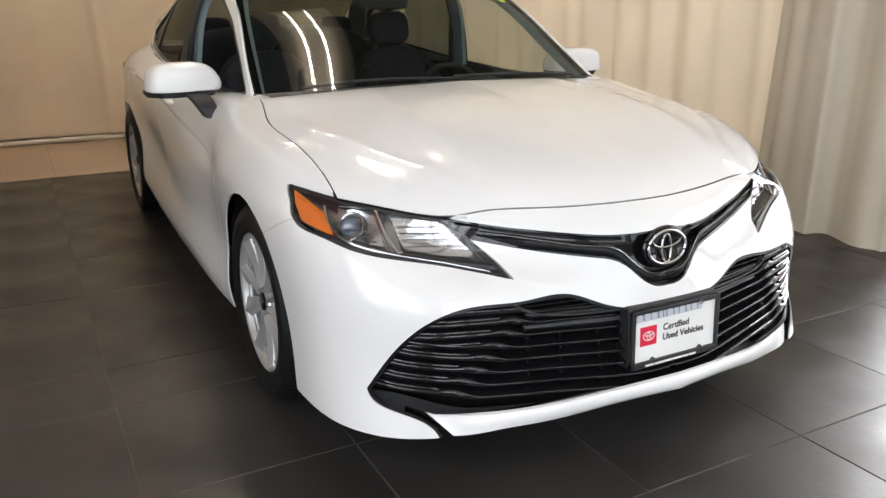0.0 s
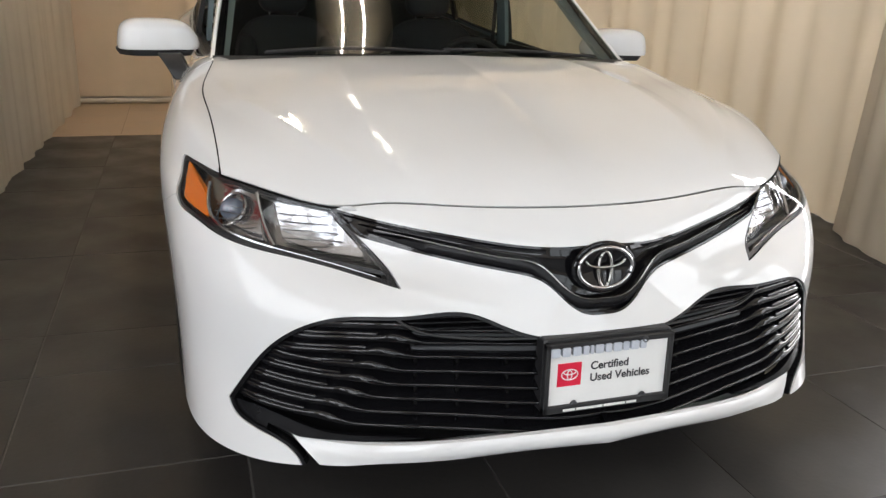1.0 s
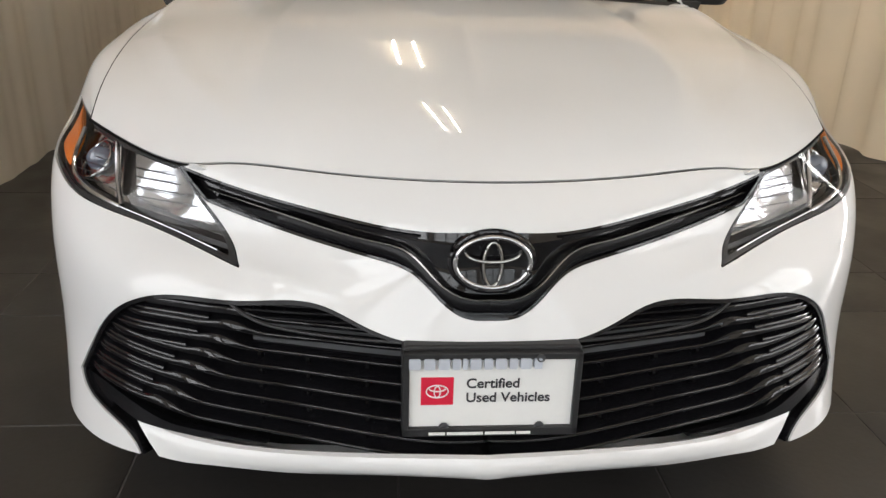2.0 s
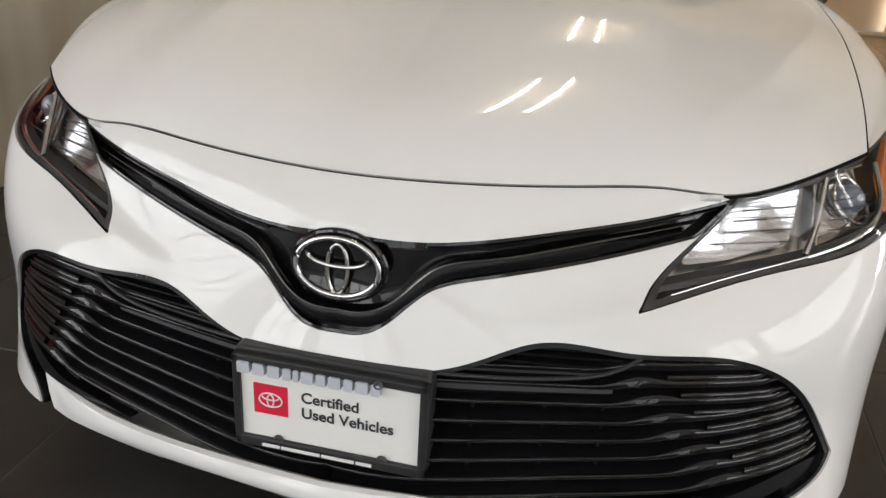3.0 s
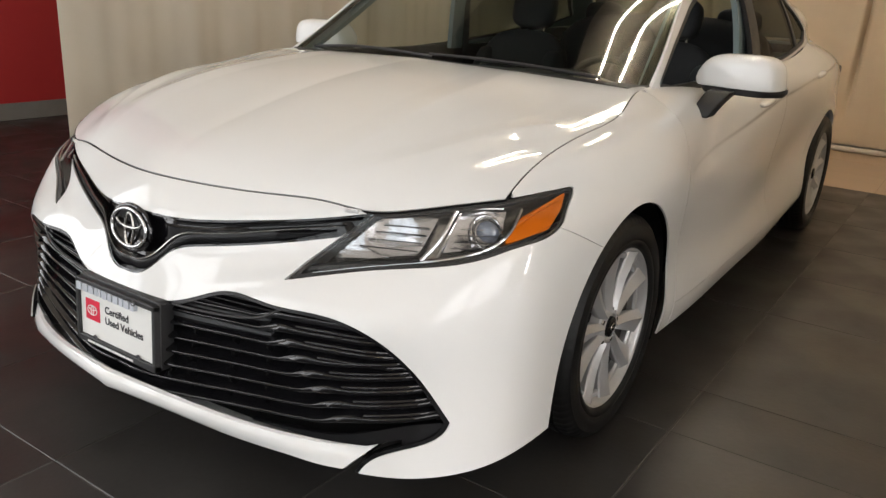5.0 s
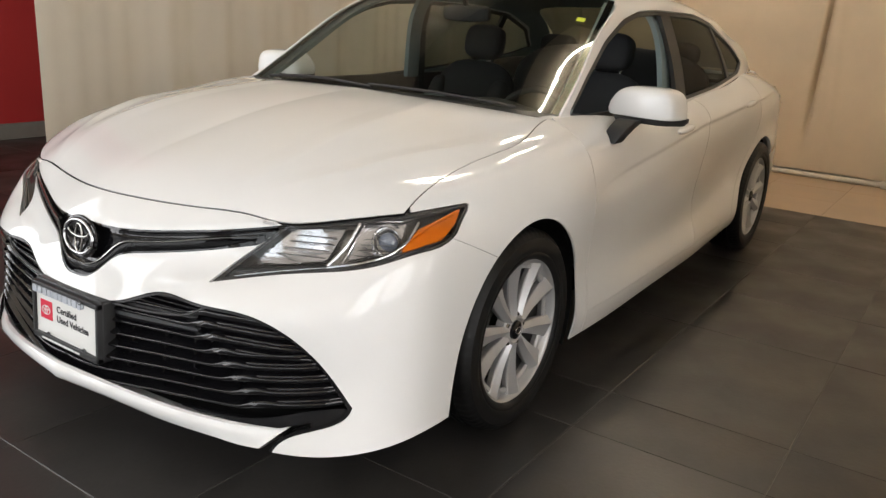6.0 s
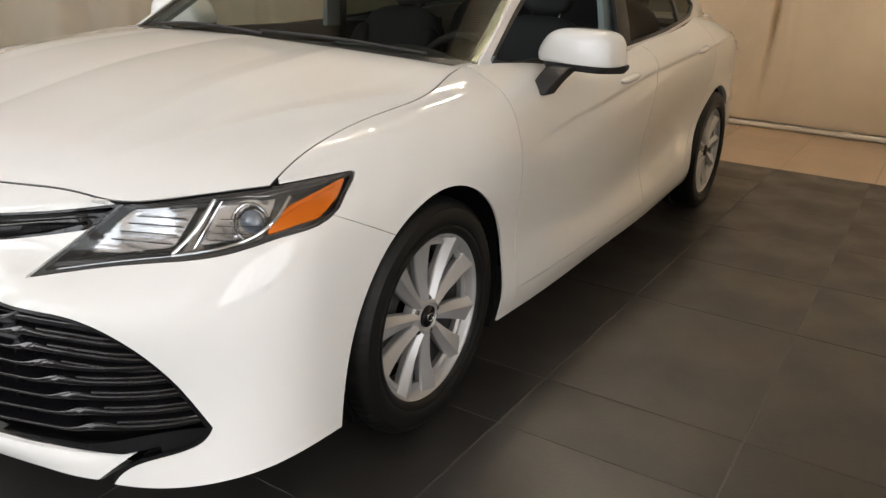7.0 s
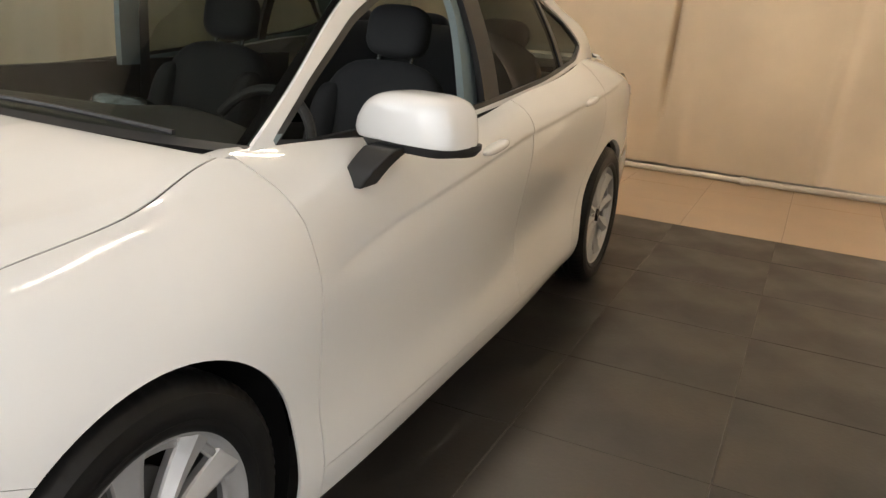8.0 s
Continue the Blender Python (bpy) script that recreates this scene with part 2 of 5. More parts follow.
def sweep(path, section, side, up=None):
    """A closed section [(s, u)] carried along a path; side and up give the section's axes at each path point."""
    p, sec = np.asarray(path, float), np.asarray(section, float)
    n, m = len(p), len(sec) if sec.ndim == 2 else sec.shape[1]
    sec = np.broadcast_to(sec, (n, m, 2))
    side = np.broadcast_to(np.asarray(side, float), p.shape)
    up = np.broadcast_to(np.asarray((0, 0, 1) if up is None else up, float), p.shape)
    v = p[:, None] + sec[..., :1] * side[:, None] + sec[..., 1:] * up[:, None]
    f = [(i * m + j, i * m + (j + 1) % m, (i + 1) * m + (j + 1) % m, (i + 1) * m + j) for i in range(n - 1) for j in range(m)]
    f += [tuple(range(m))[::-1], tuple((n - 1) * m + j for j in range(m))]
    return v.reshape(-1, 3), f


def tube(path, r, n=10):
    """A round bar along a path."""
    p = np.asarray(path, float)
    tan = np.gradient(p, axis=0)
    tan /= np.linalg.norm(tan, axis=1, keepdims=True)
    ref = np.where(np.abs(tan[:, 2:3]) > 0.9, [[1.0, 0, 0]], [[0, 0, 1.0]])
    side = np.cross(tan, ref)
    side /= np.linalg.norm(side, axis=1, keepdims=True)
    a = np.linspace(0, 2 * np.pi, n, endpoint=False)
    r = np.broadcast_to(r, len(p))[:, None]
    return sweep(p, np.stack([np.cos(a) * r, np.sin(a) * r], -1), side, np.cross(side, tan))


def ellipsoid_bm(c, r, m=None, seg=24, ring=16, power=2.6):
    """A rounded, slightly boxy pad."""
    bm = bmesh.new()
    bmesh.ops.create_uvsphere(bm, u_segments=seg, v_segments=ring, radius=1)
    for v in bm.verts:
        q = Vector([abs(a) ** (2 / power) * (1 if a >= 0 else -1) for a in v.co])
        v.co = Vector((q.x * r[0], q.y * r[1], q.z * r[2]))
        if m:
            v.co = m @ v.co
        v.co += Vector(c)
    return bm


FLIP = np.array([-1.0, 1.0, 1.0])


def mirrored(v, f):
    return np.asarray(v) * FLIP, [list(q)[::-1] for q in f]


def both(v, f):
    """The half and its mirror image as one welded mesh."""
    v, f = np.asarray(v), [list(map(int, q)) for q in f]
    bm = bmesh.new()
    for vv, ff in ((v, f), mirrored(v, f)):
        made = [bm.verts.new(c) for c in vv.tolist()]
        for q in ff:
            try:
                bm.faces.new([made[i] for i in q])
            except ValueError:
                pass
    bmesh.ops.remove_doubles(bm, verts=[x for x in bm.verts if abs(x.co.x) < 2e-4], dist=5e-4)
    return bm


def pair(name, vf, mat, parent, label=""):
    """Two parts, one on each side of the car."""
    return [part(name, vf, mat, parent, label), part(name, mirrored(*vf), mat, parent, label)]
# ---- the showroom ----
def setting(name, data, mat, label, parent=None):
    return tagged(part(name, data, mat, parent), label, name.split("_")[0], kind="structure")


X0, X1, Y0, Y1, H, TALL = -5.1, 8.0, -6.5, 7.15, 4.2, 5.8
setting("ground", box_bm(X0 - 0.2, X1 + 0.2, Y0 - 0.2, Y1 + 0.2, -0.20, -0.002), GROUT, "grey grout and screed under the tiled showroom floor")
floor = tagged(new("floor"), "dark slate tile floor with thin grey joints", "floor", kind="structure")
beige_floor = tagged(new("floor_back"), "beige ceramic tile strip along the draped back wall", "floor", kind="structure")


def cloth(path, z0, z1, folds, seed, rows=26, lean=0.0, slits=(), foot=1.15):
    """A hanging sheet along a plan path, with uneven folds across it that deepen downwards."""
    rng = random.Random(seed)
    p = np.asarray(path, float)
    n = len(p)
    tan = np.gradient(p, axis=0)
    tan /= np.linalg.norm(tan, axis=1, keepdims=True)
    nor = np.stack([-tan[:, 1], tan[:, 0]], 1)
    s = np.concatenate([[0], np.cumsum(np.linalg.norm(np.diff(p, axis=0), axis=1))])
    waves = [(rng.uniform(0.75, 1.3) * f, rng.uniform(0, 6.28), a * rng.uniform(0.7, 1.2), rng.uniform(-0.5, 0.5)) for f, a in folds]
    v = []
    for k in range(rows):
        h = k / (rows - 1)
        z = z0 + (z1 - z0) * h
        off = np.zeros(n)
        for f, ph, a, drift in waves:
            off += a * (foot + (0.8 - foot) * h) * np.sin(6.283 * f * s + ph + drift * (1 - h) + 0.5 * np.sin(1.7 * s + ph))
        off += lean * (1 - h) ** 2
        for x0, width, deep, tilt, low in slits:
            off += deep * np.exp(-(((s - x0 - tilt * (z - 1.0)) / width) ** 2)) * np.clip((z - low) / 0.5, 0, 1)
        v.append(np.concatenate([p + nor * off[:, None], np.full((n, 1), z)], 1))
    return np.array(v).reshape(-1, 3), grid_faces(rows, n)


def line2(a, b, n):
    return np.linspace(a, b, n)


curtain = tagged(new("curtain"), "pleated cream curtain hanging to the dark tile floor", "curtain", group="curtains")
thick(part("cloth", cloth(line2((-1.95, 1.07), (-1.80, 6.95), 420), 0.0008, H - 0.005, [(3.4, 0.022), (1.7, 0.022), (2.5, 0.020), (6.1, 0.006)], 3, foot=0.45), DRAPE, curtain), 0.004)
curtain_b = tagged(new("curtain"), "pleated cream curtain with a gathered swag near its end", "curtain", group="curtains")
end = [(2.55, 7.0), (2.62, 4.0), (2.66, 2.4), (2.68, 1.3), (2.68, 1.0)]
thick(part("cloth", cloth(smooth_line(end, 460), 0.0008, H - 0.005, [(3.1, 0.016), (1.6, 0.022), (2.3, 0.012), (6.3, 0.004)], 11), DRAPE, curtain_b), 0.004)
curtain_c = tagged(new("curtain"), "cream curtain panel pulled forward in heavy folds", "curtain", group="curtains")
front = [(2.64, 1.80), (2.52, 1.72), (2.47, 1.58), (2.52, 1.36), (2.49, 1.16), (2.56, .98), (2.54, .80)]
thick(part("cloth", cloth(smooth_line(front, 260), 0.0008, H - 0.005, [(2.1, 0.040), (3.4, 0.016), (5.3, 0.006)], 5, rows=40, lean=-0.10), DRAPE, curtain_c), 0.004)
backdrop = tagged(new("backdrop_curtain"), "creased beige cloth hung over the back wall", "curtain", group="curtains")
thick(part("cloth", cloth(line2((-1.95, 7.03), (2.75, 7.03), 520), 0.05, H - 0.02, [(0.55, 0.016), (1.9, 0.006), (4.6, 0.003)], 7, rows=40, slits=[(2.53, 0.022, 0.10, 0.03, 0.35), (2.44, 0.10, -0.025, 0.05, -0.4), (2.66, 0.06, -0.02, -0.06, -0.2), (3.84, 0.05, -0.035, 0.06, -0.3), (1.2, 0.05, -0.03, -0.04, 0.0)]), BACKDROP, backdrop), 0.004)
tagged(part("floor_pipe", tube([(-1.85, 6.90, 0.032), (0.4, 6.90, 0.030), (1.35, 6.89, 0.032), (2.6, 6.92, 0.032)], 0.023, 14), PIPE), "pale painted pipe weighting the foot of the backdrop", "pipe")
bevelled(tagged(part("pipe_coupling", tube([(1.30, 6.89, 0.032), (1.38, 6.89, 0.032)], 0.034, 14), PIPE), "pale pipe coupling on the floor pipe", "pipe"), 0.004)

setting("wall_red", box_bm(X0 - 0.15, X0, 1.2, Y1, 0.0, TALL), RED_WALL, "plain wall painted deep red")
# an unseen window with a lamp is added in that wall's off-white stretch
setting("wall_left_low", box_bm(X0 - 0.15, X0, Y0, 1.2, 0.0, 0.35), WALL, "low off-white wall under the window")
setting("wall_left_head", box_bm(X0 - 0.15, X0, Y0, 1.2, 5.0, TALL), WALL, "off-white wall over the window")
for k, (y, y2) in enumerate(((Y0, -5.0), (-1.0, 1.2))):
    setting(f"wall_left_pier_{k + 1}", box_bm(X0 - 0.15, X0, y, y2, 0.35, 5.0), WALL, "off-white wall beside the window")
win = tagged(new("window_9"), "wide shop window with dark metal glazing bars", "window", kind="structure")
for i in range(6):
    part("frame_bar", box_bm(X0 + 0.03, X0 + 0.08, -5.025 + 0.8 * i, -4.975 + 0.8 * i, 0.35, 5.0), FRAME_METAL, win)
    part("frame_bar", box_bm(X0 + 0.04, X0 + 0.07, -5.0, -1.0, 0.33 + 0.93 * i, 0.37 + 0.93 * i), FRAME_METAL, win)
pane = part("pane", box_bm(X0 - 0.079, X0 - 0.073, -5.0, -1.0, 0.35, 5.0), PANE, win)
pane.visible_shadow = False
area_lamp("window_light", look((X0 - 0.02, -3.0, 2.675), (0, -3.0, 2.675)), 4.0, 4.65, SIDE_W * 0.31, (1.0, 0.975, 0.985))
setting("backdrop_left", box_bm(X0 - 2.6, X0 - 2.5, Y0 - 2, 1.0, -0.5, 8), DAY, "bright daylight outside the wide window")
bevelled(setting("baseboard", box_bm(X0, X0 + 0.02, Y0, Y1, 0.0, 0.14), GREY_BASE, "grey baseboard along the red wall"), 0.004)
setting("wall_back", box_bm(X0 - 0.15, X1 + 0.15, Y1, Y1 + 0.15, 0.0, TALL), WALL, "plain off-white back wall")
setting("wall_side_low", box_bm(X1, X1 + 0.15, Y0, Y1, 0.0, 0.35), WALL, "low wall under the side windows")
setting("wall_side_head", box_bm(X1, X1 + 0.15, Y0, Y1, 5.0, TALL), WALL, "wall over the side windows")
# unseen bays; the last two are added to light the doors through the curtain
BAYS = [(-6.0, -3.3), (-2.8, -0.1), (1.75, 4.25), (4.5, 7.0)]
for k, (y, y2) in enumerate(zip([Y0] + [b for a, b in BAYS], [a for a, b in BAYS] + [Y1])):
    setting(f"wall_side_pier_{k + 1}", box_bm(X1, X1 + 0.15, y, y2, 0.35, 5.0), WALL, "wall pier between side windows")
for k, (y, y2) in enumerate(BAYS):
    win = tagged(new(f"window_{k + 5}"), "side shop window with dark metal glazing bars", "window", kind="structure")
    for i in range(4):
        yy = y + (y2 - y) * i / 3
        part("frame_bar", box_bm(X1 - 0.08, X1 - 0.03, yy - 0.025, yy + 0.025, 0.35, 5.0), FRAME_METAL, win)
    for i in range(6):
        z = 0.35 + 4.65 * i / 5
        part("frame_bar", box_bm(X1 - 0.07, X1 - 0.04, y, y2, z - 0.02, z + 0.02), FRAME_METAL, win)
    pane = part("pane", box_bm(X1 + 0.073, X1 + 0.079, y, y2, 0.35, 5.0), PANE, win)
    pane.visible_shadow = False
    area_lamp("window_light", look((X1 + 0.02, (y + y2) / 2, 2.675), (0, (y + y2) / 2, 2.675)), y2 - y, 4.65, SIDE_W * (0.28, 0.22, 1.7, 2.1)[k], (1.0, 0.955, 0.94))
setting("backdrop_side", box_bm(X1 + 2.5, X1 + 2.6, Y0 - 3, Y1 + 3, -0.5, 8), DAY, "bright daylight outside the side windows")
setting("ceiling", box_bm(X0 - 0.15, X1 + 0.15, Y0 - 0.15, Y1 + 0.15, TALL, TALL + 0.15), WALL, "high painted ceiling of the glazed hall")
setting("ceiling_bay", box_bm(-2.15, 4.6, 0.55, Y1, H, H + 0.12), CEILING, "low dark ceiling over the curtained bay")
# the tall window wall behind the camera
SILL, HEAD = 0.35, 5.3
setting("wall_front", box_bm(X0 - 0.15, X1 + 0.15, Y0 - 0.15, Y0, 0.0, SILL), WALL, "low wall under the tall windows")
setting("wall_front_head", box_bm(X0 - 0.15, X1 + 0.15, Y0 - 0.15, Y0, HEAD, TALL), WALL, "wall over the tall windows")
edges = [-5.1, -2.9, -0.7, 1.5, 3.7]
for k, x in enumerate(edges):
    setting(f"wall_pier_{k + 1}", box_bm(x, x + (0.35 if k < 4 else X1 - x), Y0 - 0.15, Y0, SILL, HEAD), WALL, "wall pier between tall windows")
for k in range(4):
    a, b = edges[k] + 0.35, edges[k + 1]
    win = tagged(new(f"window_{k + 1}"), "tall shop window with dark metal glazing bars", "window", kind="structure")
    for i in range(4):
        x = a + (b - a) * i / 3
        part("frame_bar", box_bm(x - 0.025, x + 0.025, Y0 + 0.03, Y0 + 0.08, SILL, HEAD), FRAME_METAL, win)
    for i in range(7):
        z = SILL + (HEAD - SILL) * i / 6
        part("frame_bar", box_bm(a, b, Y0 + 0.04, Y0 + 0.07, z - 0.02, z + 0.02), FRAME_METAL, win)
    pane = part("pane", box_bm(a, b, Y0 - 0.079, Y0 - 0.073, SILL, HEAD), PANE, win)
    pane.visible_shadow = False
    area_lamp("window_light", look(((a + b) / 2, Y0 - 0.02, (SILL + HEAD) / 2), ((a + b) / 2, 0, (SILL + HEAD) / 2)), b - a, HEAD - SILL, WINDOW_W * (2.4, 1.3, 0.45, 0.3)[k], (1.0, 0.975, 0.985))
setting("backdrop", box_bm(X0 - 3, X1 + 3, Y0 - 2.6, Y0 - 2.5, -0.5, 8), DAY, "bright daylight outside the tall windows")

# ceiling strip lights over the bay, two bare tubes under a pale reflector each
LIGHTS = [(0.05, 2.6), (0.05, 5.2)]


def strip_light():
    lamp = tagged(new("ceiling_light"), "pale fluorescent strip light with two bare tubes", "ceiling light", group="ceiling strip lights")
    shade, f = sweep([(0, -0.72, 0), (0, 0.72, 0)], [(-0.40, -0.12), (-0.39, -0.12), (-0.15, -0.03), (0.15, -0.03), (0.39, -0.12), (0.40, -0.12), (0.16, -0.004), (-0.16, -0.004)], (1, 0, 0))
    part("reflector", (shade, f), HOUSING, lamp, "pale angled lamp reflector")
    for x in (-0.115, 0.115):
        part("tube", tube([(x, -0.66, -0.085), (x, 0.66, -0.085)], 0.0125, 12), TUBE, lamp, "glowing fluorescent tube")
        for y in (-0.67, 0.67):
            part("socket", box_bm(x - 0.014, x + 0.014, y - 0.012, y + 0.012, -0.104, -0.02), PIPE, lamp)
    return lamp


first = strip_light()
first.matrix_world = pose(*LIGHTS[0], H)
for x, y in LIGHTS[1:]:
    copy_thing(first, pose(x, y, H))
# ---- the car: a white four-door saloon, nose towards -y, front bumper at y = 0 ----
car = tagged(new("sedan_car"), "white four-door sedan parked on dark tile floor", "car")

# body rings from the sill up to the shoulder, each from the nose's middle round the corner to the tail's middle
RING_SILL = [(0, -.03, .235), (.16, -.02, .23), (.33, .02, .215), (.5, .071, .196), (.66, .125, .185), (.79, .21, .18), (.885, .36, .184), (.915, .57, .19), (.91, .95, .18), (.905, 1.3, .176),
             (.915, 1.55, .18), (.92, 2.1, .194), (.918, 2.7, .205), (.9, 3.3, .222), (.89, 3.82, .24), (.85, 4.3, .26), (.8, 4.65, .28), (.68, 4.84, .29), (.4, 4.92, .3), (0, 4.94, .3)]
RING_LIP = [(0, -.03, .28), (.16, -.02, .275), (.33, .02, .265), (.5, .076, .26), (.66, .14, .26), (.79, .235, .265), (.885, .38, .27), (.915, .575, .28), (.925, .95, .28), (.92, 1.3, .26),
            (.929, 1.55, .25), (.934, 2.1, .262), (.932, 2.7, .267), (.918, 3.3, .28), (.905, 3.82, .32), (.865, 4.3, .35), (.81, 4.65, .37), (.69, 4.86, .38), (.4, 4.945, .39), (0, 4.96, .39)]
RING_LOW = [(0, 0, .4), (.16, .01, .4), (.33, .04, .4), (.5, .09, .4), (.66, .164, .4), (.793, .262, .4), (.887, .407, .42), (.92, .6, .43), (.94, .95, .45), (.92, 1.3, .42),
            (.908, 1.55, .4), (.905, 2.1, .39), (.893, 2.7, .42), (.886, 3.3, .46), (.915, 3.82, .5), (.875, 4.3, .52), (.82, 4.65, .53), (.7, 4.87, .53), (.4, 4.95, .53), (0, 4.965, .53)]
RING_MID = [(0, .018, .475), (.16, .03, .485), (.33, .072, .53), (.5, .1, .545), (.658, .168, .54), (.795, .275, .545), (.891, .426, .56), (.926, .61, .575), (.945, .95, .6), (.93, 1.3, .57),
            (.909, 1.55, .54), (.905, 2.1, .53), (.891, 2.7, .56), (.886, 3.3, .6), (.92, 3.82, .62), (.88, 4.3, .64), (.8, 4.65, .65), (.68, 4.87, .66), (.4, 4.95, .66), (0, 4.965, .66)]
RING_CHEEK = [(0, .04, .545), (.16, .06, .56), (.33, .118, .6), (.5, .175, .615), (.656, .255, .635), (.8, .345, .66), (.888, .486, .69), (.923, .64, .7), (.945, .95, .7), (.935, 1.3, .68),
              (.914, 1.55, .66), (.908, 2.1, .66), (.909, 2.7, .7), (.915, 3.3, .74), (.912, 3.82, .75), (.866, 4.3, .77), (.795, 4.65, .78), (.67, 4.86, .79), (.4, 4.94, .79), (0, 4.955, .79)]
RING_CREASE = [(0, .056, .615), (.16, .084, .625), (.33, .148, .652), (.5, .215, .675), (.649, .294, .695), (.784, .4, .715), (.862, .539, .735), (.897, .67, .76), (.925, .95, .79), (.925, 1.3, .77),
               (.9, 1.55, .745), (.905, 2.1, .785), (.915, 2.7, .845), (.92, 3.3, .885), (.898, 3.82, .9), (.847, 4.3, .91), (.763, 4.63, .905), (.63, 4.8, .91), (.4, 4.91, .93), (0, 4.93, .93)]
RING_UPPER = [(0, .068, .685), (.16, .095, .683), (.33, .158, .698), (.49, .225, .722), (.625, .305, .74), (.745, .405, .755), (.818, .52, .775), (.865, .68, .823), (.885, .95, .866), (.885, 1.25, .877),
              (.875, 1.55, .865), (.875, 2.1, .875), (.88, 2.7, .915), (.87, 3.3, .95), (.835, 3.82, .985), (.772, 4.3, .98), (.695, 4.61, .96), (.58, 4.77, .98), (.38, 4.85, 1.01), (0, 4.87, 1.01)]
RING_TOP = [(0, .13, .752), (.15, .155, .748), (.32, .2, .748), (.47, .24, .75), (.575, .275, .74), (.69, .355, .757), (.8, .475, .775), (.802, .559, .82), (.811, .8, .879), (.81, 1.07, .914),
            (.772, 1.285, .957), (.8, 2.1, .91), (.81, 2.7, .954), (.8, 3.3, 1), (.75, 3.75, 1.043), (.67, 4.25, 1.03), (.62, 4.57, 1.025), (.52, 4.73, 1.03), (.36, 4.81, 1.04), (0, 4.83, 1.045)]
RINGS = np.array([RING_SILL, RING_LIP, RING_LOW, RING_MID, RING_CHEEK, RING_CREASE, RING_UPPER, RING_TOP], float)
U_KNOTS = np.concatenate([[0], np.cumsum(np.linalg.norm(np.diff(RINGS, axis=1), axis=2).mean(0))])
V_KNOTS = np.concatenate([[0], np.cumsum(np.linalg.norm(np.diff(RINGS, axis=0), axis=2).mean(1))])


CORNER = 6


def top_edge(us):
    """The uppermost line, with a true corner where the hood's nose and side seams meet."""
    us = np.asarray(us, float)
    ahead = natural(np.concatenate([-U_KNOTS[2:0:-1], U_KNOTS[:CORNER + 1]]), np.concatenate([RINGS[-1, 2:0:-1] * FLIP, RINGS[-1, :CORNER + 1]]), np.minimum(us, U_KNOTS[CORNER]))
    astern = natural(U_KNOTS[CORNER:], RINGS[-1, CORNER:], np.maximum(us, U_KNOTS[CORNER]))
    return np.where(us[:, None] <= U_KNOTS[CORNER], ahead, astern)


def shell(us, vs):
    """Points (len(us), len(vs), 3) of the body's skin."""
    k = np.concatenate([-U_KNOTS[2:0:-1], U_KNOTS])
    ring = np.concatenate([RINGS[:, 2:0:-1] * FLIP, RINGS], axis=1)
    along = natural(k, ring.transpose(1, 0, 2), us)
    along[:, -1] = top_edge(us)
    p = natural(V_KNOTS, along.transpose(1, 0, 2), vs).transpose(1, 0, 2)
    # shoulder crease along the doors: the skin steps in just under the line
    y, z = p[..., 1], p[..., 2]
    line = np.interp(y, [1.2, 1.40, 1.975, 2.6, 3.2, 4.0, 4.6], [.69, .704, .776, .853, .897, .93, .95])
    fade = np.interp(y, [1.45, 2.3, 4.0, 4.5], [0, 1, 1, 0])
    drop = np.clip((line - z) / .012, 0, 1) * np.exp(-np.maximum(line - z, 0) / .07)
    # ridge across the bumper from the lamp's tip towards the plate
    x = np.abs(p[..., 0])
    ridge = np.exp(-(((z - .545 - .224 * (x - .22)) / .013) ** 2)) * np.clip((x - .27) / .10, 0, 1) * np.clip((.50 - x) / .07, 0, 1)
    p[..., 1] -= np.where(y < .4, .0045, 0) * ridge
    p[..., 0] -= .009 * fade * drop * np.sign(p[..., 0])
    return p


def skin(us, vs):
    p = shell(us, vs)
    du, dv = np.gradient(p, axis=0), np.gradient(p, axis=1)
    n = np.cross(du, dv)
    n /= np.maximum(np.linalg.norm(n, axis=2, keepdims=True), 1e-9)
    return p.reshape(-1, 3), n.reshape(-1, 3), triangles(grid_faces(len(us), len(vs)))


FRONT_U = np.unique(np.concatenate([np.linspace(0, U_KNOTS[10], 230), [U_KNOTS[CORNER]]]))
FRONT_V = np.linspace(0, V_KNOTS[-1], 110)
FV, FN, FT = skin(FRONT_U, FRONT_V)
if (FN[len(FRONT_V) * 5 + 60] @ np.array([0, -1, 0])) < 0:
    FN = -FN
    FT = FT[:, ::-1]

# outlines of the openings: front ones in (x, z), lamp in (diagonal, z), arches and windows in (y, z)
UG_TOP = [(0, .685), (.127, .678), (.298, .692), (.45, .714), (.585, .74)]
UG_LOW = [(0, .527), (.045, .530), (.075, .545), (.142, .602), (.205, .619), (.339, .641), (.524, .682)]
UPPER_GRILLE = np.vstack([smooth_line(UG_TOP, 30), smooth_line(UG_LOW, 40)[::-1], [(-.2, .527), (-.2, .685)]])
LG_TOP = [(.0, .49), (.162, .491), (.227, .511), (.301, .540), (.446, .542), (.600, .533), (.688, .489), (.777, .370), (.815, .301)]
LOWER_GRILLE = np.vstack([[(-.2, .49)], smooth_line(LG_TOP, 60), smooth_line([(.815, .301), (.810, .28), (.745, .243), (.683, .207), (.66, .15)], 16)[1:], [(.66, .05), (-.2, .05)]])
LAMP = np.vstack([smooth_line([(.600, .738), (.728, .753), (.904, .773), (1.011, .784), (1.078, .789)], 24), [(1.087, .784), (1.082, .770)],
                  smooth_line([(1.045, .722), (1.02, .706), (.933, .687), (.831, .663), (.612, .627), (.410, .590)], 24), smooth_line([(.403, .588), (.480, .642), (.600, .738)], 12)[:-1]])
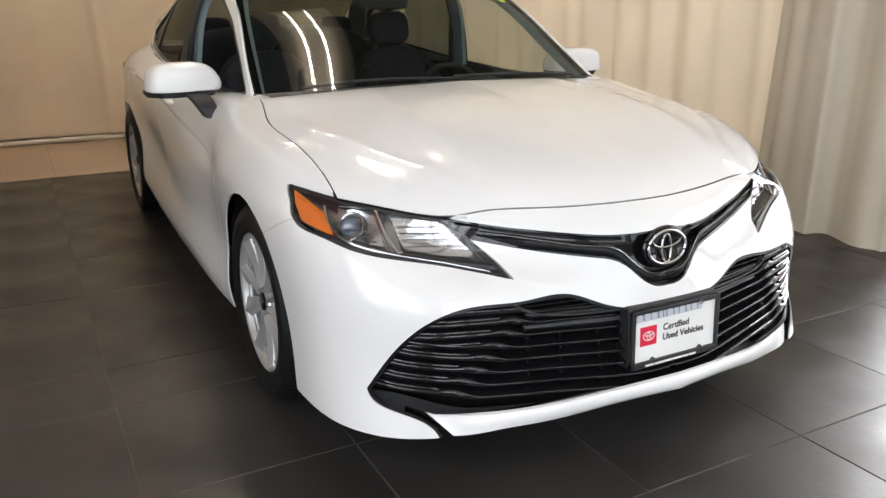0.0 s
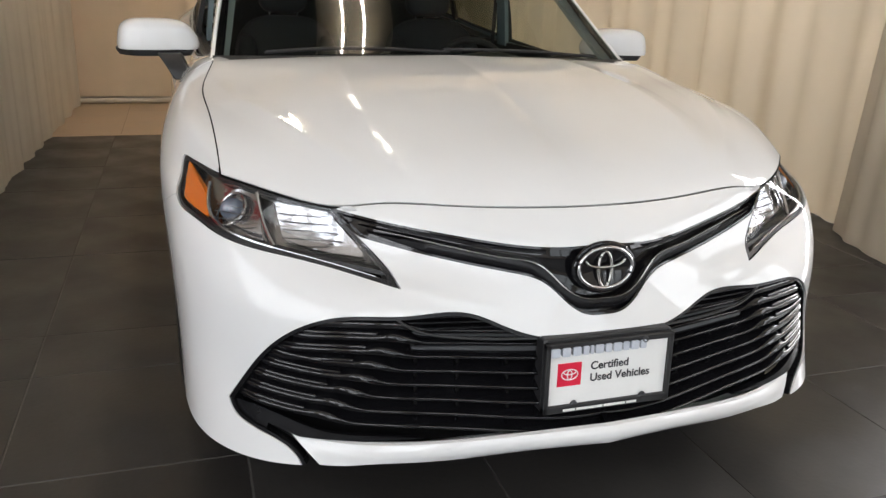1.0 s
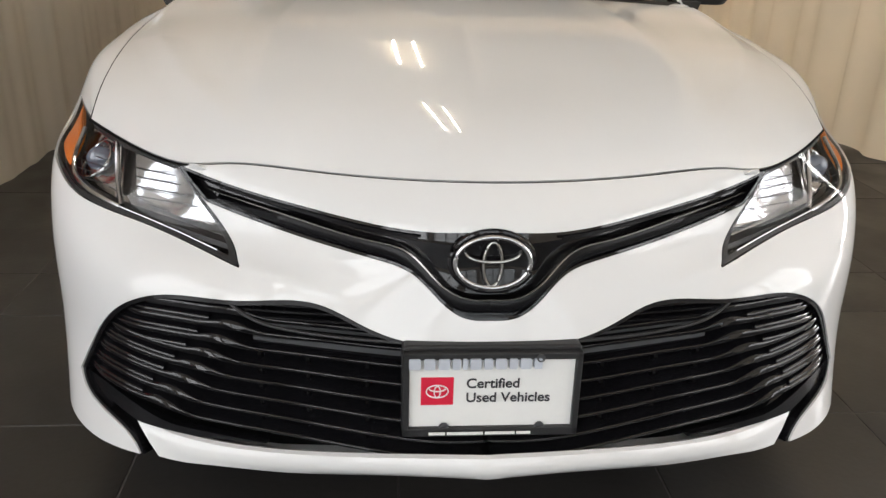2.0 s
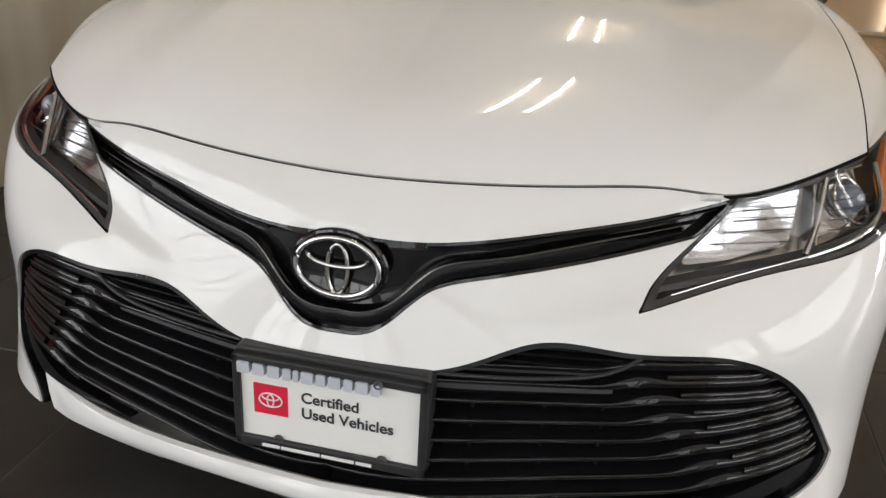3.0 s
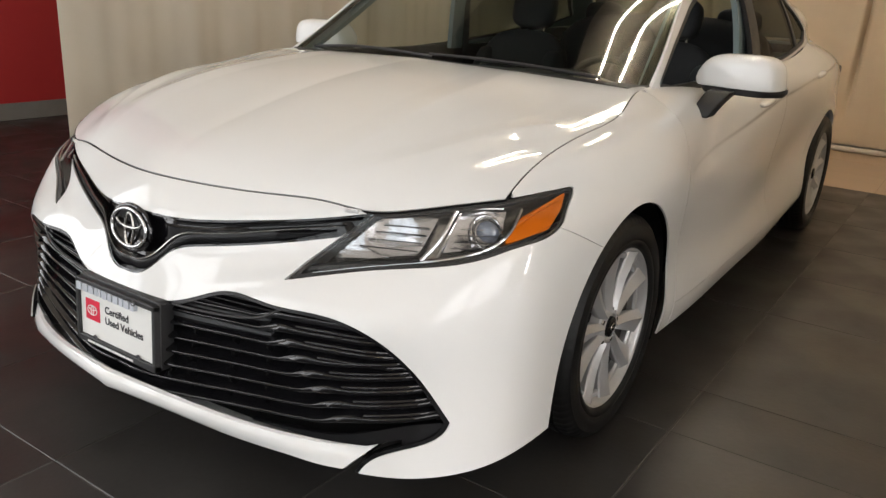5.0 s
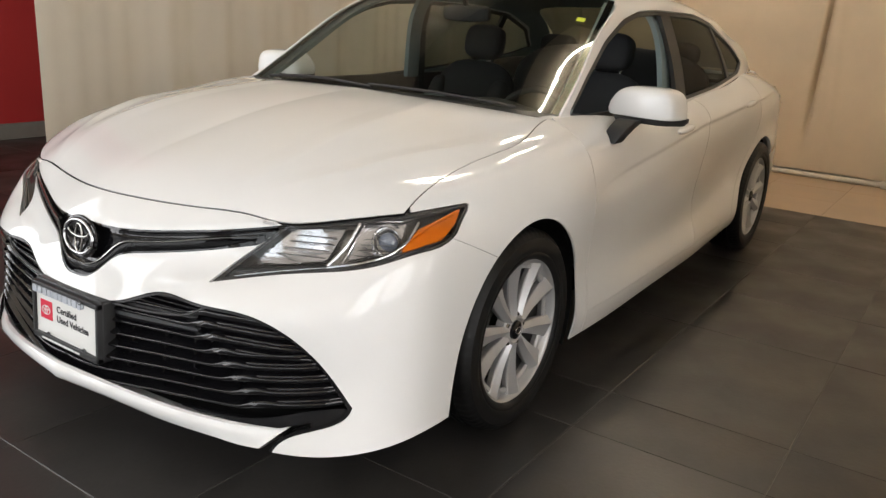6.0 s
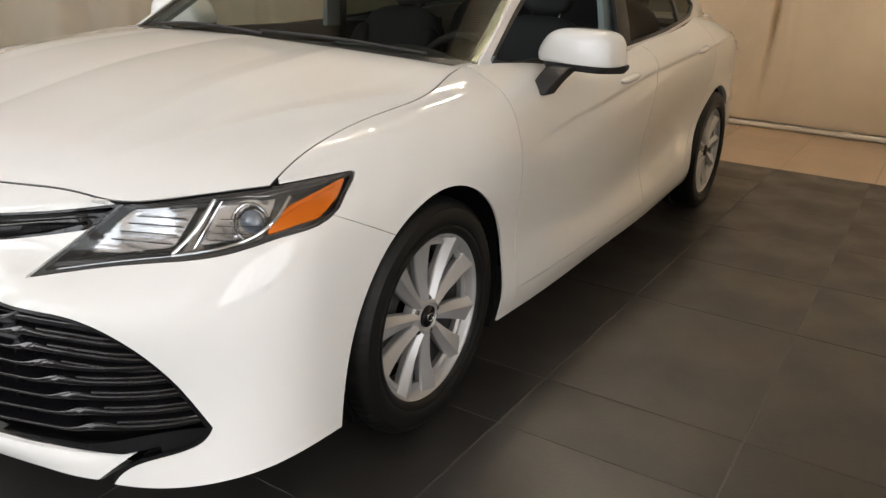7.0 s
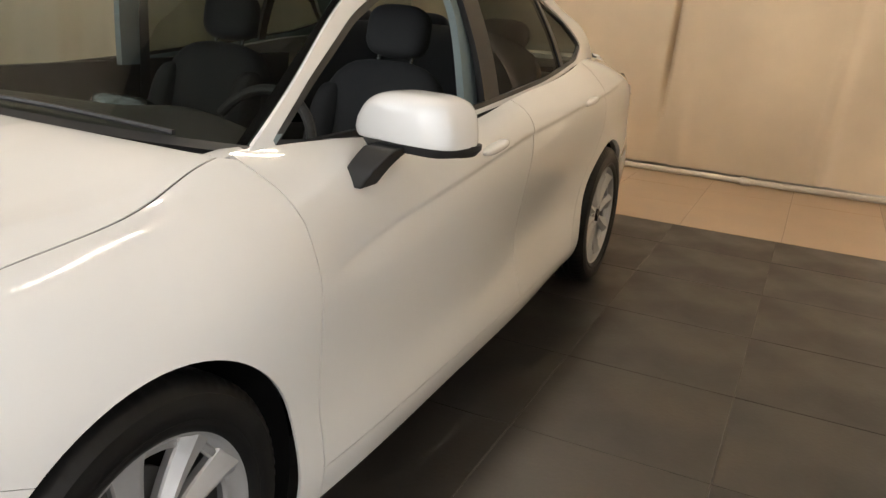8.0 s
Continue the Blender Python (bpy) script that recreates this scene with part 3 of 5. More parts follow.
LAMP_HOLE = np.vstack([[(.594, .7345), (.582, .7385), (.560, .753), (.60, .765), (.64, .778), (.890, .805), (.908, .7745)], LAMP[17:]])
ARCH_F = np.vstack([smooth_line([(.568, .184), (.612, .438), (.734, .626), (.952, .701), (1.172, .624), (1.326, .430), (1.351, .165)], 50), [(1.349, .0), (.58, .0)]])
ARCH_R = np.vstack([smooth_line([(3.40, .15), (3.478, .442), (3.641, .640), (3.821, .692), (4.0, .644), (4.15, .48), (4.21, .22)], 50), [(4.21, .0), (3.40, .0)]])


def diag(v):
    return np.stack([(v[:, 0] + v[:, 1]) / math.sqrt(2), v[:, 2]], 1)


def front_patch(poly, offset, margin=0.0, width=None, lamp=False, below=None):
    """The nose's skin within an outline, sunk by offset; width keeps only a band along the outline."""
    co = diag(FV) if lamp else FV[:, [0, 2]]
    val = inside(co, poly) - margin
    val = np.where(FV[:, 1] < (1.2 if lamp else 0.5), val, -1)
    v = np.concatenate([FV - FN * offset, val[:, None]], 1)
    v, t = keep(v, FT, v[:, 3])
    if width:
        v, t = keep(v, t, width - v[:, 3])
    if below is not None:
        v, t = keep(v, t, below - v[:, 2])
    return v[:, :3], t


def seam_line(v):
    return (.704 - .46 * (v[:, 1] - .574)) - v[:, 2] + np.maximum(0, .50 - v[:, 1]) * 10


def door_front(v):
    z = v[:, 2]
    return np.interp(z, [.2, .33, .73, .83, .96, 1.0], [1.44, 1.436, 1.41, 1.385, 1.32, 1.30])


def cut_all(v, t, *vals):
    """Cuts by several functions of the vertices in turn."""
    for fn in vals:
        v, t = keep(v, t, fn(v))
    return v, t


half = cut_all(FV, FT, lambda v: -inside(v[:, [0, 2]], UPPER_GRILLE) + np.where(v[:, 1] > .5, 1, 0),
               lambda v: -inside(v[:, [0, 2]], LOWER_GRILLE) + np.where(v[:, 1] > .5, 1, 0),
               lambda v: -inside(diag(v), LAMP_HOLE) + np.where(v[:, 1] > 1.1, 1, 0),
               lambda v: -inside(v[:, 1:3], ARCH_F) + np.where(v[:, 0] < .6, 1, 0))
bumper = thick(part("front_bumper", both(*cut_all(*half, lambda v: seam_line(v) - .0007, lambda v: .80 - v[:, 1], lambda v: np.maximum(.40 - v[:, 1], .766 - v[:, 2]))), PAINT, car, "white painted front bumper"), 0.012)
fen = cut_all(*half, lambda v: np.maximum(-seam_line(v) - .0007, v[:, 1] - 1.0), lambda v: door_front(v) - .002 - v[:, 1])
fv, ft = fen
thick(part("front_fender", (fv, ft), PAINT, car, "white painted front wing"), 0.006)
thick(part("front_fender", mirrored(fv, ft), PAINT, car, "white painted front wing"), 0.006)

# sides behind the front wing
SIDE_U = np.linspace(U_KNOTS[8], U_KNOTS[-1], 260)
SIDE_V = np.linspace(0, V_KNOTS[-1], 120)
SV, SN, ST = skin(SIDE_U, SIDE_V)
if SN[len(SIDE_V) * 60 + 50, 0] < 0:
    SN, ST = -SN, ST[:, ::-1]
side = cut_all(SV, ST, lambda v: -inside(v[:, 1:3], ARCH_R) + np.where(v[:, 0] < .6, 1, 0), lambda v: v[:, 1] - door_front(v) - .002)


def door_mid(v):
    return 2.66 + .10 * np.clip(v[:, 2] - .5, 0, 1)


def door_rear(v):
    return np.interp(v[:, 2], [.2, .35, .60, .75, 1.1], [3.30, 3.34, 3.50, 3.62, 3.70])


def sill_top(v):
    return .262 + .012 * (v[:, 1] - 1.4)


for flip in (False, True):
    w = mirrored if flip else (lambda v, t: (v, t))
    fd = cut_all(*side, lambda v: door_mid(v) - .002 - v[:, 1], lambda v: v[:, 2] - sill_top(v) - .002)
    rd = cut_all(*side, lambda v: v[:, 1] - door_mid(v) - .002, lambda v: door_rear(v) - .002 - v[:, 1], lambda v: v[:, 2] - sill_top(v) - .002)
    qp = cut_all(*side, lambda v: v[:, 1] - door_rear(v) - .002, lambda v: 4.62 - v[:, 1])
    sl = cut_all(*side, lambda v: door_rear(v) - .002 - v[:, 1], lambda v: sill_top(v) - v[:, 2])
    fdo = thick(part("front_door", w(*fd), PAINT, car, "white painted front door"), 0.02)
    rdo = thick(part("rear_door", w(*rd), PAINT, car, "white painted rear door"), 0.02)
    thick(part("quarter_panel", w(*qp), PAINT, car, "white painted rear quarter"), 0.02)
    thick(part("side_sill", w(*sl), PAINT, car), 0.02)
    sgn = -1 if flip else 1
    for door, y0, z0 in ((fdo, 2.36, .852), (rdo, 3.40, .905)):
        part("door_handle", ellipsoid_bm((sgn * .904, y0, z0), (.024, .092, .0135), Matrix.Rotation(radians(5), 3, "X"), power=2.6), PAINT, door, "white painted pull handle")
thick(part("rear_bumper", both(*cut_all(*side, lambda v: v[:, 1] - 4.622, lambda v: .80 - v[:, 2])), PAINT, car), 0.012)
thick(part("trunk_lid", both(*cut_all(*side, lambda v: v[:, 1] - 4.622, lambda v: v[:, 2] - .802)), PAINT, car), 0.012)

# hood: a patch between nose seam, wing seams, cowl and its own middle line
front_edge = top_edge(np.linspace(0, U_KNOTS[CORNER], 120))
side_edge = top_edge(np.linspace(U_KNOTS[CORNER], U_KNOTS[10], 120))
cowl_edge = smooth_line([(0, 1.20, .990), (.30, 1.212, .983), (.60, 1.248, .969), tuple(side_edge[-1])], 60)
mid_edge = smooth_line([(0, .13, .752), (0, .20, .797), (0, .40, .866), (0, .70, .934), (0, 1.20, .990)], 60)


def at(line, s):
    s = np.clip(s, 0, 1) * (len(line) - 1)
    i = np.minimum(s.astype(int), len(line) - 2)
    return line[i] + (line[i + 1] - line[i]) * (s - i)[..., None]


def hood_patch(a, b):
    """a: 0 in the middle to 1 at the wing, b: 0 at the nose to 1 at the cowl."""
    a, b = a[..., None], b[..., None]
    f, c, m, s = at(front_edge, a[..., 0]), at(cowl_edge, a[..., 0]), at(mid_edge, b[..., 0]), at(side_edge, b[..., 0])
    p00, p10, p01, p11 = front_edge[0], front_edge[-1], cowl_edge[0], cowl_edge[-1]
    p = (1 - b) * f + b * c + (1 - a) * m + a * s - ((1 - a) * (1 - b) * p00 + a * (1 - b) * p10 + (1 - a) * b * p01 + a * b * p11)
    crown = 0.030 * (1 - (2 * a - 1) ** 2) * np.sin(np.pi * np.clip(b, 0, 1)) ** 0.7
    outer = np.interp(b, [0, .10, .29, .50, .85, 1], [.43, .54, .74, .88, .985, 1.0])
    inner = np.interp(b, [0, .30, .80, 1], [.40, .50, .50, .50])
    fade = np.sin(np.pi * np.clip(b, 0, 1)) ** 0.5 * np.clip((1 - a) / .05, 0, 1)
    crease = fade * (0.0065 * np.clip(1 - np.abs(a - outer) / .10, 0, 1) ** 1.3 + 0.0055 * np.clip(1 - np.abs(a - inner) / .11, 0, 1) ** 1.3)
    p[..., 2:] += (crown + crease) * np.clip(b / .03, 0, 1) ** 0.6
    return p


ha, hb = np.meshgrid(np.linspace(0, .9950, 90), np.linspace(.0052, 1, 110), indexing="ij")
hv = hood_patch(ha, hb).reshape(-1, 3)
hood_bm = both(hv, grid_faces(90, 110))
bmesh.ops.recalc_face_normals(hood_bm, faces=hood_bm.faces[:])
if sum(f.normal.z for f in hood_bm.faces) < 0:
    bmesh.ops.reverse_faces(hood_bm, faces=hood_bm.faces[:])
thick(part("hood", hood_bm, PAINT, car, "white painted hood with soft creases"), 0.012)

ones = np.ones(120)
# a near-black cord in the hood's shut gap stands in for its shade
gap_shade = np.vstack([hood_patch(np.linspace(0, .9975, 120), .0028 * ones), hood_patch(.9975 * ones, np.linspace(.0028, 1, 120))[1:]]) + np.array([0, 0, -.0035])
part("hood_gap_shade", tube(np.vstack([(gap_shade * FLIP)[::-1], gap_shade[1:]]), .0026, 6), VOID, car, "near-black cord that shades the gap at the hood edge")

# greenhouse: pillars, roof, glass
G_BELT = [(.775, 1.37, .955), (.786, 1.9, .906), (.797, 2.5, .930), (.798, 3.1, .978), (.752, 3.75, 1.041), (.665, 4.25, 1.028)]
G_LOW = [(.735, 1.60, 1.10), (.755, 2.05, 1.10), (.765, 2.58, 1.11), (.76, 3.1, 1.12), (.71, 3.62, 1.15), (.66, 4.02, 1.17)]
G_HIGH = [(.685, 1.86, 1.265), (.70, 2.22, 1.28), (.705, 2.63, 1.29), (.695, 3.05, 1.285), (.645, 3.46, 1.275), (.60, 3.82, 1.26)]
G_RAIL = [(.62, 2.09, 1.37), (.628, 2.4, 1.388), (.63, 2.7, 1.393), (.615, 3.0, 1.387), (.58, 3.3, 1.37), (.55, 3.62, 1.345)]
G_ROOF = [(.35, 2.065, 1.402), (.36, 2.4, 1.432), (.36, 2.7, 1.438), (.36, 3.0, 1.430), (.35, 3.3, 1.408), (.33, 3.57, 1.378)]
G_MID = [(0, 2.06, 1.413), (0, 2.4, 1.442), (0, 2.7, 1.446), (0, 3.0, 1.440), (0, 3.3, 1.420), (0, 3.57, 1.390)]
GREEN = np.array([G_BELT, G_LOW, G_HIGH, G_RAIL, G_ROOF, G_MID], float)
gk = np.concatenate([[0], np.cumsum(np.linalg.norm(np.diff(GREEN, axis=1), axis=2).mean(0))])
gvk = np.concatenate([[0], np.cumsum(np.linalg.norm(np.diff(GREEN, axis=0), axis=2).mean(1))])
gu, gv = np.linspace(0, gk[-1], 150), np.linspace(0, gvk[-1], 90)
gp = natural(gvk, natural(gk, GREEN.transpose(1, 0, 2), gu).transpose(1, 0, 2), gv).transpose(1, 0, 2)
GV, GT = gp.reshape(-1, 3), triangles(grid_faces(150, 90))
gn = np.cross(np.gradient(gp, axis=0), np.gradient(gp, axis=1)).reshape(-1, 3)
gn /= np.linalg.norm(gn, axis=1, keepdims=True)
if gn[45 + 90 * 70, 2] < 0 and gn[20 + 90 * 70, 0] < 0:
    gn, GT = -gn, GT[:, ::-1]
SIDE_WINDOW = rounded([(1.435, .958), (1.70, .926), (1.95, .918), (2.5, .944), (3.1, .991), (3.62, 1.050), (3.83, 1.105), (3.66, 1.225), (3.36, 1.310), (2.95, 1.345), (2.45, 1.347), (2.23, 1.336), (2.05, 1.298), (1.84, 1.213), (1.62, 1.082)], .03)
frame_half = cut_all(GV, GT, lambda v: -inside(v[:, 1:3], SIDE_WINDOW) + np.where(v[:, 0] < .3, 1, 0))
lin_v = np.concatenate([GV - gn * .018], 1)
lining = cut_all(lin_v, GT, lambda v: -inside(v[:, 1:3], SIDE_WINDOW) + np.where(v[:, 0] < .3, 1, 0))
part("headliner", both(*lining), TRIM_LIGHT, car, "pale grey headliner and pillar trim")
roof = thick(part("roof", both(*frame_half), PAINT, car, "white painted roof and pillars"), 0.012)
for flip in (False, True):
    w = mirrored if flip else (lambda v, t: (v, t))
    gvv = np.concatenate([GV - gn * .012, inside(GV[:, 1:3], SIDE_WINDOW)[:, None], GV[:, 1:2]], 1)
    gvv[:, 3] = np.where(GV[:, 0] < .3, -1, gvv[:, 3])
    rim_v, rim_t = keep(gvv, GT, gvv[:, 3])
    band_v, band_t = keep(rim_v, rim_t, .016 - rim_v[:, 3])
    bright = part("window_trim", w(band_v[:, :3] + [.009, 0, 0], band_t), DARK_PLASTIC, car, "black window surround")
    thick(bright, 0.01)
    for y0, y1 in ((2.50, 2.62), (3.34, 3.39)):
        post = cut_all(rim_v, rim_t, lambda v: v[:, 4] - (y0 - .18 * (v[:, 2] - 1.15)), lambda v: (y1 - .18 * (v[:, 2] - 1.15)) - v[:, 4])
        thick(part("window_post", w(post[0][:, :3] + [.006, 0, 0], post[1]), DARK_PLASTIC, car, "black pillar trim"), 0.02)
    for y0, y1 in ((2.62, 3.34), (3.39, 4.0)):
        gv2, gt2 = cut_all(rim_v, rim_t, lambda v: v[:, 4] - (y0 - .03 - .18 * (v[:, 2] - 1.15)), lambda v: (y1 + .03 - .18 * (v[:, 2] - 1.15)) - v[:, 4])
        pane = part("side_window", w(gv2[:, :3], gt2), SIDE_GLASS, car, "clear rear side glass")
        pane.visible_shadow = False

a_line = smooth_line([g[0] for g in (G_BELT, G_LOW, G_HIGH, G_RAIL)], 60) - [.006, 0, 0]
top_line = smooth_line([G_RAIL[0], G_ROOF[0], G_MID[0]], 60)[::-1]
base_line = smooth_line([(0, 1.25, .968), (.30, 1.265, .964), (.60, 1.315, .955), (.769, 1.37, .950)], 60)
mid_line = smooth_line([(0, 1.25, .968), (0, 1.52, 1.150), (0, 1.80, 1.305), (0, 2.06, 1.410)], 60)


def screen_patch(a, b):
    a, b = a[..., None], b[..., None]
    f, c, m, s = at(base_line, a[..., 0]), at(top_line, a[..., 0]), at(mid_line, b[..., 0]), at(a_line, b[..., 0])
    q00, q10, q01, q11 = base_line[0], a_line[0], mid_line[-1], a_line[-1]
    p = (1 - b) * f + b * c + (1 - a) * m + a * s - ((1 - a) * (1 - b) * q00 + a * (1 - b) * q10 + (1 - a) * b * q01 + a * b * q11)
    return p + np.array([0, .6, -.8]) * .005 * 6.75 * a**2 * (1 - a) * np.sin(np.pi * np.clip(b, 0, 1))


sa, sb = np.meshgrid(np.linspace(0, 1, 50), np.linspace(0, 1, 50), indexing="ij")
screen = screen_patch(sa, sb).reshape(-1, 3)
ws = part("windshield", both(screen, grid_faces(50, 50)), SCREEN_GLASS, car, "tinted windshield reflecting ceiling tubes")
ws.visible_shadow = False
edge_a, edge_b = np.meshgrid(np.linspace(.955, 1, 5), np.linspace(0, 1, 50), indexing="ij")
ev = screen_patch(edge_a, edge_b).reshape(-1, 3) + [0, .003, -.003]
for o in pair("windshield_border", (ev, grid_faces(5, 50)), GLOSS_BLACK, car, "black windshield border"):
    thick(o, 0.006)
cb_a, cb_b = np.meshgrid(np.linspace(0, 1, 50), np.linspace(0, .028, 5), indexing="ij")
cv = screen_patch(cb_a, cb_b).reshape(-1, 3) + [0, -.004, .002]
shelf = np.stack([cowl_edge + [0, -.02, -.016], base_line + [0, .01, -.010]], 1)
thick(part("cowl_panel", both(shelf.reshape(-1, 3), grid_faces(60, 2)), DARK_PLASTIC, car, "black plastic panel under the windshield"), 0.006)
corner_line = top_edge(np.linspace(U_KNOTS[10], U_KNOTS[10] + .17, 14))
for ob in pair("fender_corner", (np.stack([corner_line + [.003, 0, -.004], corner_line + [-.018, .002, .001], corner_line + [-.05, .010, -.004], corner_line + [-.06, .012, -.03]], 1).reshape(-1, 3), grid_faces(14, 4)), PAINT, car, "white painted wing corner by the windshield"):
    thick(ob, 0.004)
thick(part("cowl_trim", both(cv, grid_faces(50, 5)), DARK_PLASTIC, car, "black cowl panel"), 0.02)
rear_a, rear_b = np.meshgrid(np.linspace(-1, 1, 40), np.linspace(0, 1, 30), indexing="ij")
x_half = .55 + (.665 - .55) * rear_b
rv = np.stack([rear_a * x_half, 3.60 + .66 * rear_b - .04 * rear_a**2 * (1 - rear_b), 1.385 - .04 * rear_a**2 * (1 - rear_b) - .345 * rear_b + .03 * np.sin(np.pi * rear_b)], -1).reshape(-1, 3)
rw = part("rear_window", (rv, grid_faces(40, 30)), SIDE_GLASS, car, "dark rear window")
rw.visible_shadow = False
deck_a, deck_b = np.meshgrid(np.linspace(-1, 1, 40), np.linspace(0, 1, 20), indexing="ij")
dv = np.stack([deck_a * (.610 - .10 * deck_b**3), 4.22 + .60 * deck_b - .10 * deck_a**2 * deck_b, 1.020 + .004 * deck_b + .012 * (1 - deck_a**2)], -1).reshape(-1, 3)
deck = thick(part("rear_deck", (dv, grid_faces(40, 20)), PAINT, car, "white painted rear deck"), 0.02)
# ---- grilles, lamps, emblem and number plate ----
sel = (FV[:, 0] < .84) & (FV[:, 1] < .42) & (FV[:, 2] > .19) & (FV[:, 2] < .60)


def poly_terms(a, b, n=5):
    return np.stack([a**i * b**j for i in range(n + 1) for j in range(n + 1 - i)], -1)


nose_fit = np.linalg.lstsq(poly_terms(FV[sel, 0], FV[sel, 2] - .4), FV[sel, 1], rcond=None)[0]


def nose_y(x, z):
    return poly_terms(np.asarray(x, float), np.asarray(z, float) - .4) @ nose_fit


FD = diag(FV)
lsel = (inside(FD, LAMP) > -.03) & (FV[:, 1] < 1.0)
lamp_x = np.linalg.lstsq(poly_terms(FD[lsel, 0] - .75, FD[lsel, 1] - .7), FV[lsel, 0], rcond=None)[0]
lamp_y = np.linalg.lstsq(poly_terms(FD[lsel, 0] - .75, FD[lsel, 1] - .7), FV[lsel, 1], rcond=None)[0]
INWARD = np.array([-.55, .80, -.10])


def lamp_point(d, z, sink=0.0):
    t = poly_terms(np.asarray(d, float) - .75, np.asarray(z, float) - .7)
    return np.stack([t @ lamp_x, t @ lamp_y, np.asarray(z, float)], -1) + INWARD * sink


def step(a, b, x):
    s = np.clip((np.asarray(x, float) - a) / (b - a), 0, 1)
    return s * s * (3 - 2 * s)


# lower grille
# the near-black sheet stands in for the shaded depth behind the slats
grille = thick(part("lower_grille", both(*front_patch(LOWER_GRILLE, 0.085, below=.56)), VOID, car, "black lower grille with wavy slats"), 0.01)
thick(part("grille_surround", both(*front_patch(LOWER_GRILLE, 0.004, width=.008)), SATIN_BLACK, grille, "gloss black grille edge"), 0.03)
tv, tt = front_patch(LOWER_GRILLE, 0.012)
tv, tt = keep(tv, tt, .256 + .040 * step(.58, .78, tv[:, 0]) - tv[:, 2])
tv, tt = keep(tv, tt, tv[:, 2] - np.interp(tv[:, 0], [0, .2, .39, .548, .672, .735, .76], [.288, .276, .258, .242, .242, .262, .27]) + .2 * step(.735, .76, tv[:, 0]))
tv, tt = keep(tv, tt, tv[:, 0] - .30)
for ob in pair("lower_trim", (tv, tt), SATIN_BLACK, grille, "black lower grille band"):
    thick(ob, 0.02)


def outer_x(z):
    """How far out the lower grille reaches at a height."""
    return np.interp(z, [.24, .295, .37, .43, .49, .515, .533, .54], [.70, .803, .771, .730, .682, .655, .60, .50])


def slat(name, z0, x0, x1, rise, h_in, h_out, proud, mat, facet=1.0):
    """A thin blade near the plate that steps up over a tilted facet into a ridge of the outer fan."""
    x = np.linspace(x0, x1, 64)
    xc = .466 + (.464 - z0 - .012) * .78
    s = step(xc - .055, xc + .035, x)
    z = z0 + rise * s + .012 * step(.05, .40, x) * (1 if x0 < .1 else 0)
    z = z - .020 * np.clip((x - .55) / .25, 0, 1) ** 1.5 * np.sign(z0 - .42)
    y = nose_y(x, z) + .016 - proud * s + .012 * step(x1 - .05, x1, x)
    h = h_in + (h_out - h_in) * s + facet * .011 * np.exp(-(((x - xc) / .034) ** 2))
    tilt = .75 * facet * np.exp(-(((x - xc) / .030) ** 2))
    zb = (h - .0028 - .0024 * s) * (1 - tilt) + .15 * h * tilt
    yb = -.001 - .003 * tilt
    nose = [np.stack([yb + 1.1 * (h - zb) * (1 - math.cos(q)), zb + (h - zb) * math.sin(q)], -1) for q in (0.0, .52, 1.05, 1.57)]
    sec = np.stack([np.stack([.0014 + 0 * h, -.0014 + 0 * h], -1), np.stack([0 * h, 0 * h], -1)] + nose + [np.stack([.040 + 0 * h, h + .016], -1), np.stack([.040 + 0 * h, .002 + 0 * h], -1)], 1)
    v, f = sweep(np.stack([x, y, z], -1), sec, (0, 1, 0))
    if x0 > .05:
        pair(name, (v, f), mat, grille)
    else:
        part(name, both(v, f), mat, grille)


LEVELS = [.266, .298, .331, .364, .397, .430, .461]
for z in LEVELS:
    slat("slat", z, 0.0, float(outer_x(z + .022)) + .008, .012, .0065, .0105, .010, GLOSS_BLACK)
for z in LEVELS + [.488]:
    for up in (.0125, .0230):
        if z + up < .51:
            slat("rib", z + up, .505 + (.464 - z) * .78, float(outer_x(z + up + .012)) + .006, .012, .004, .0085, .009, GLOSS_BLACK, 0.0)
slat("slat", .487, 0.0, .672, .014, .008, .014, .010, GLOSS_BLACK, 0.0)
for z, a, b in ((.508, .215, .43), (.520, .245, .45), (.531, .275, .46)):
    x = np.linspace(a, b, 24)
    pair("slot_bar", sweep(np.stack([x, nose_y(x, 0 * x + z) + .012, 0 * x + z], -1), [(0, 0), (0, .004), (.03, .006), (.03, 0)], (0, 1, 0)), GLOSS_BLACK, grille)
rim = smooth_line([(.10, .482), (.25, .486), (.36, .494), (.43, .510), (.475, .538)], 36)
pair("slot_rim", tube(np.stack([rim[:, 0], nose_y(rim[:, 0], rim[:, 1]) + .006, rim[:, 1]], -1), .0035, 8), DARK_PLASTIC, grille)
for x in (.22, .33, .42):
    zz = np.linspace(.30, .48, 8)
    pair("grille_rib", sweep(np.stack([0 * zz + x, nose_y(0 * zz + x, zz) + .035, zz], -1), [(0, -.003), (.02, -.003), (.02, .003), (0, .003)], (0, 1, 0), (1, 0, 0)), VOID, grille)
for z0, z1 in ((.437, .455), (.468, .487)):
    xx = np.linspace(0, .43, 20)
    part("sensor_cover", both(*sweep(np.stack([xx, nose_y(xx, 0 * xx + z0) + .034, 0 * xx + z0 + .008], -1), [(0, 0), (0, z1 - z0), (.01, z1 - z0), (.01, 0)], (0, 1, 0))), GREY_PLASTIC, grille)

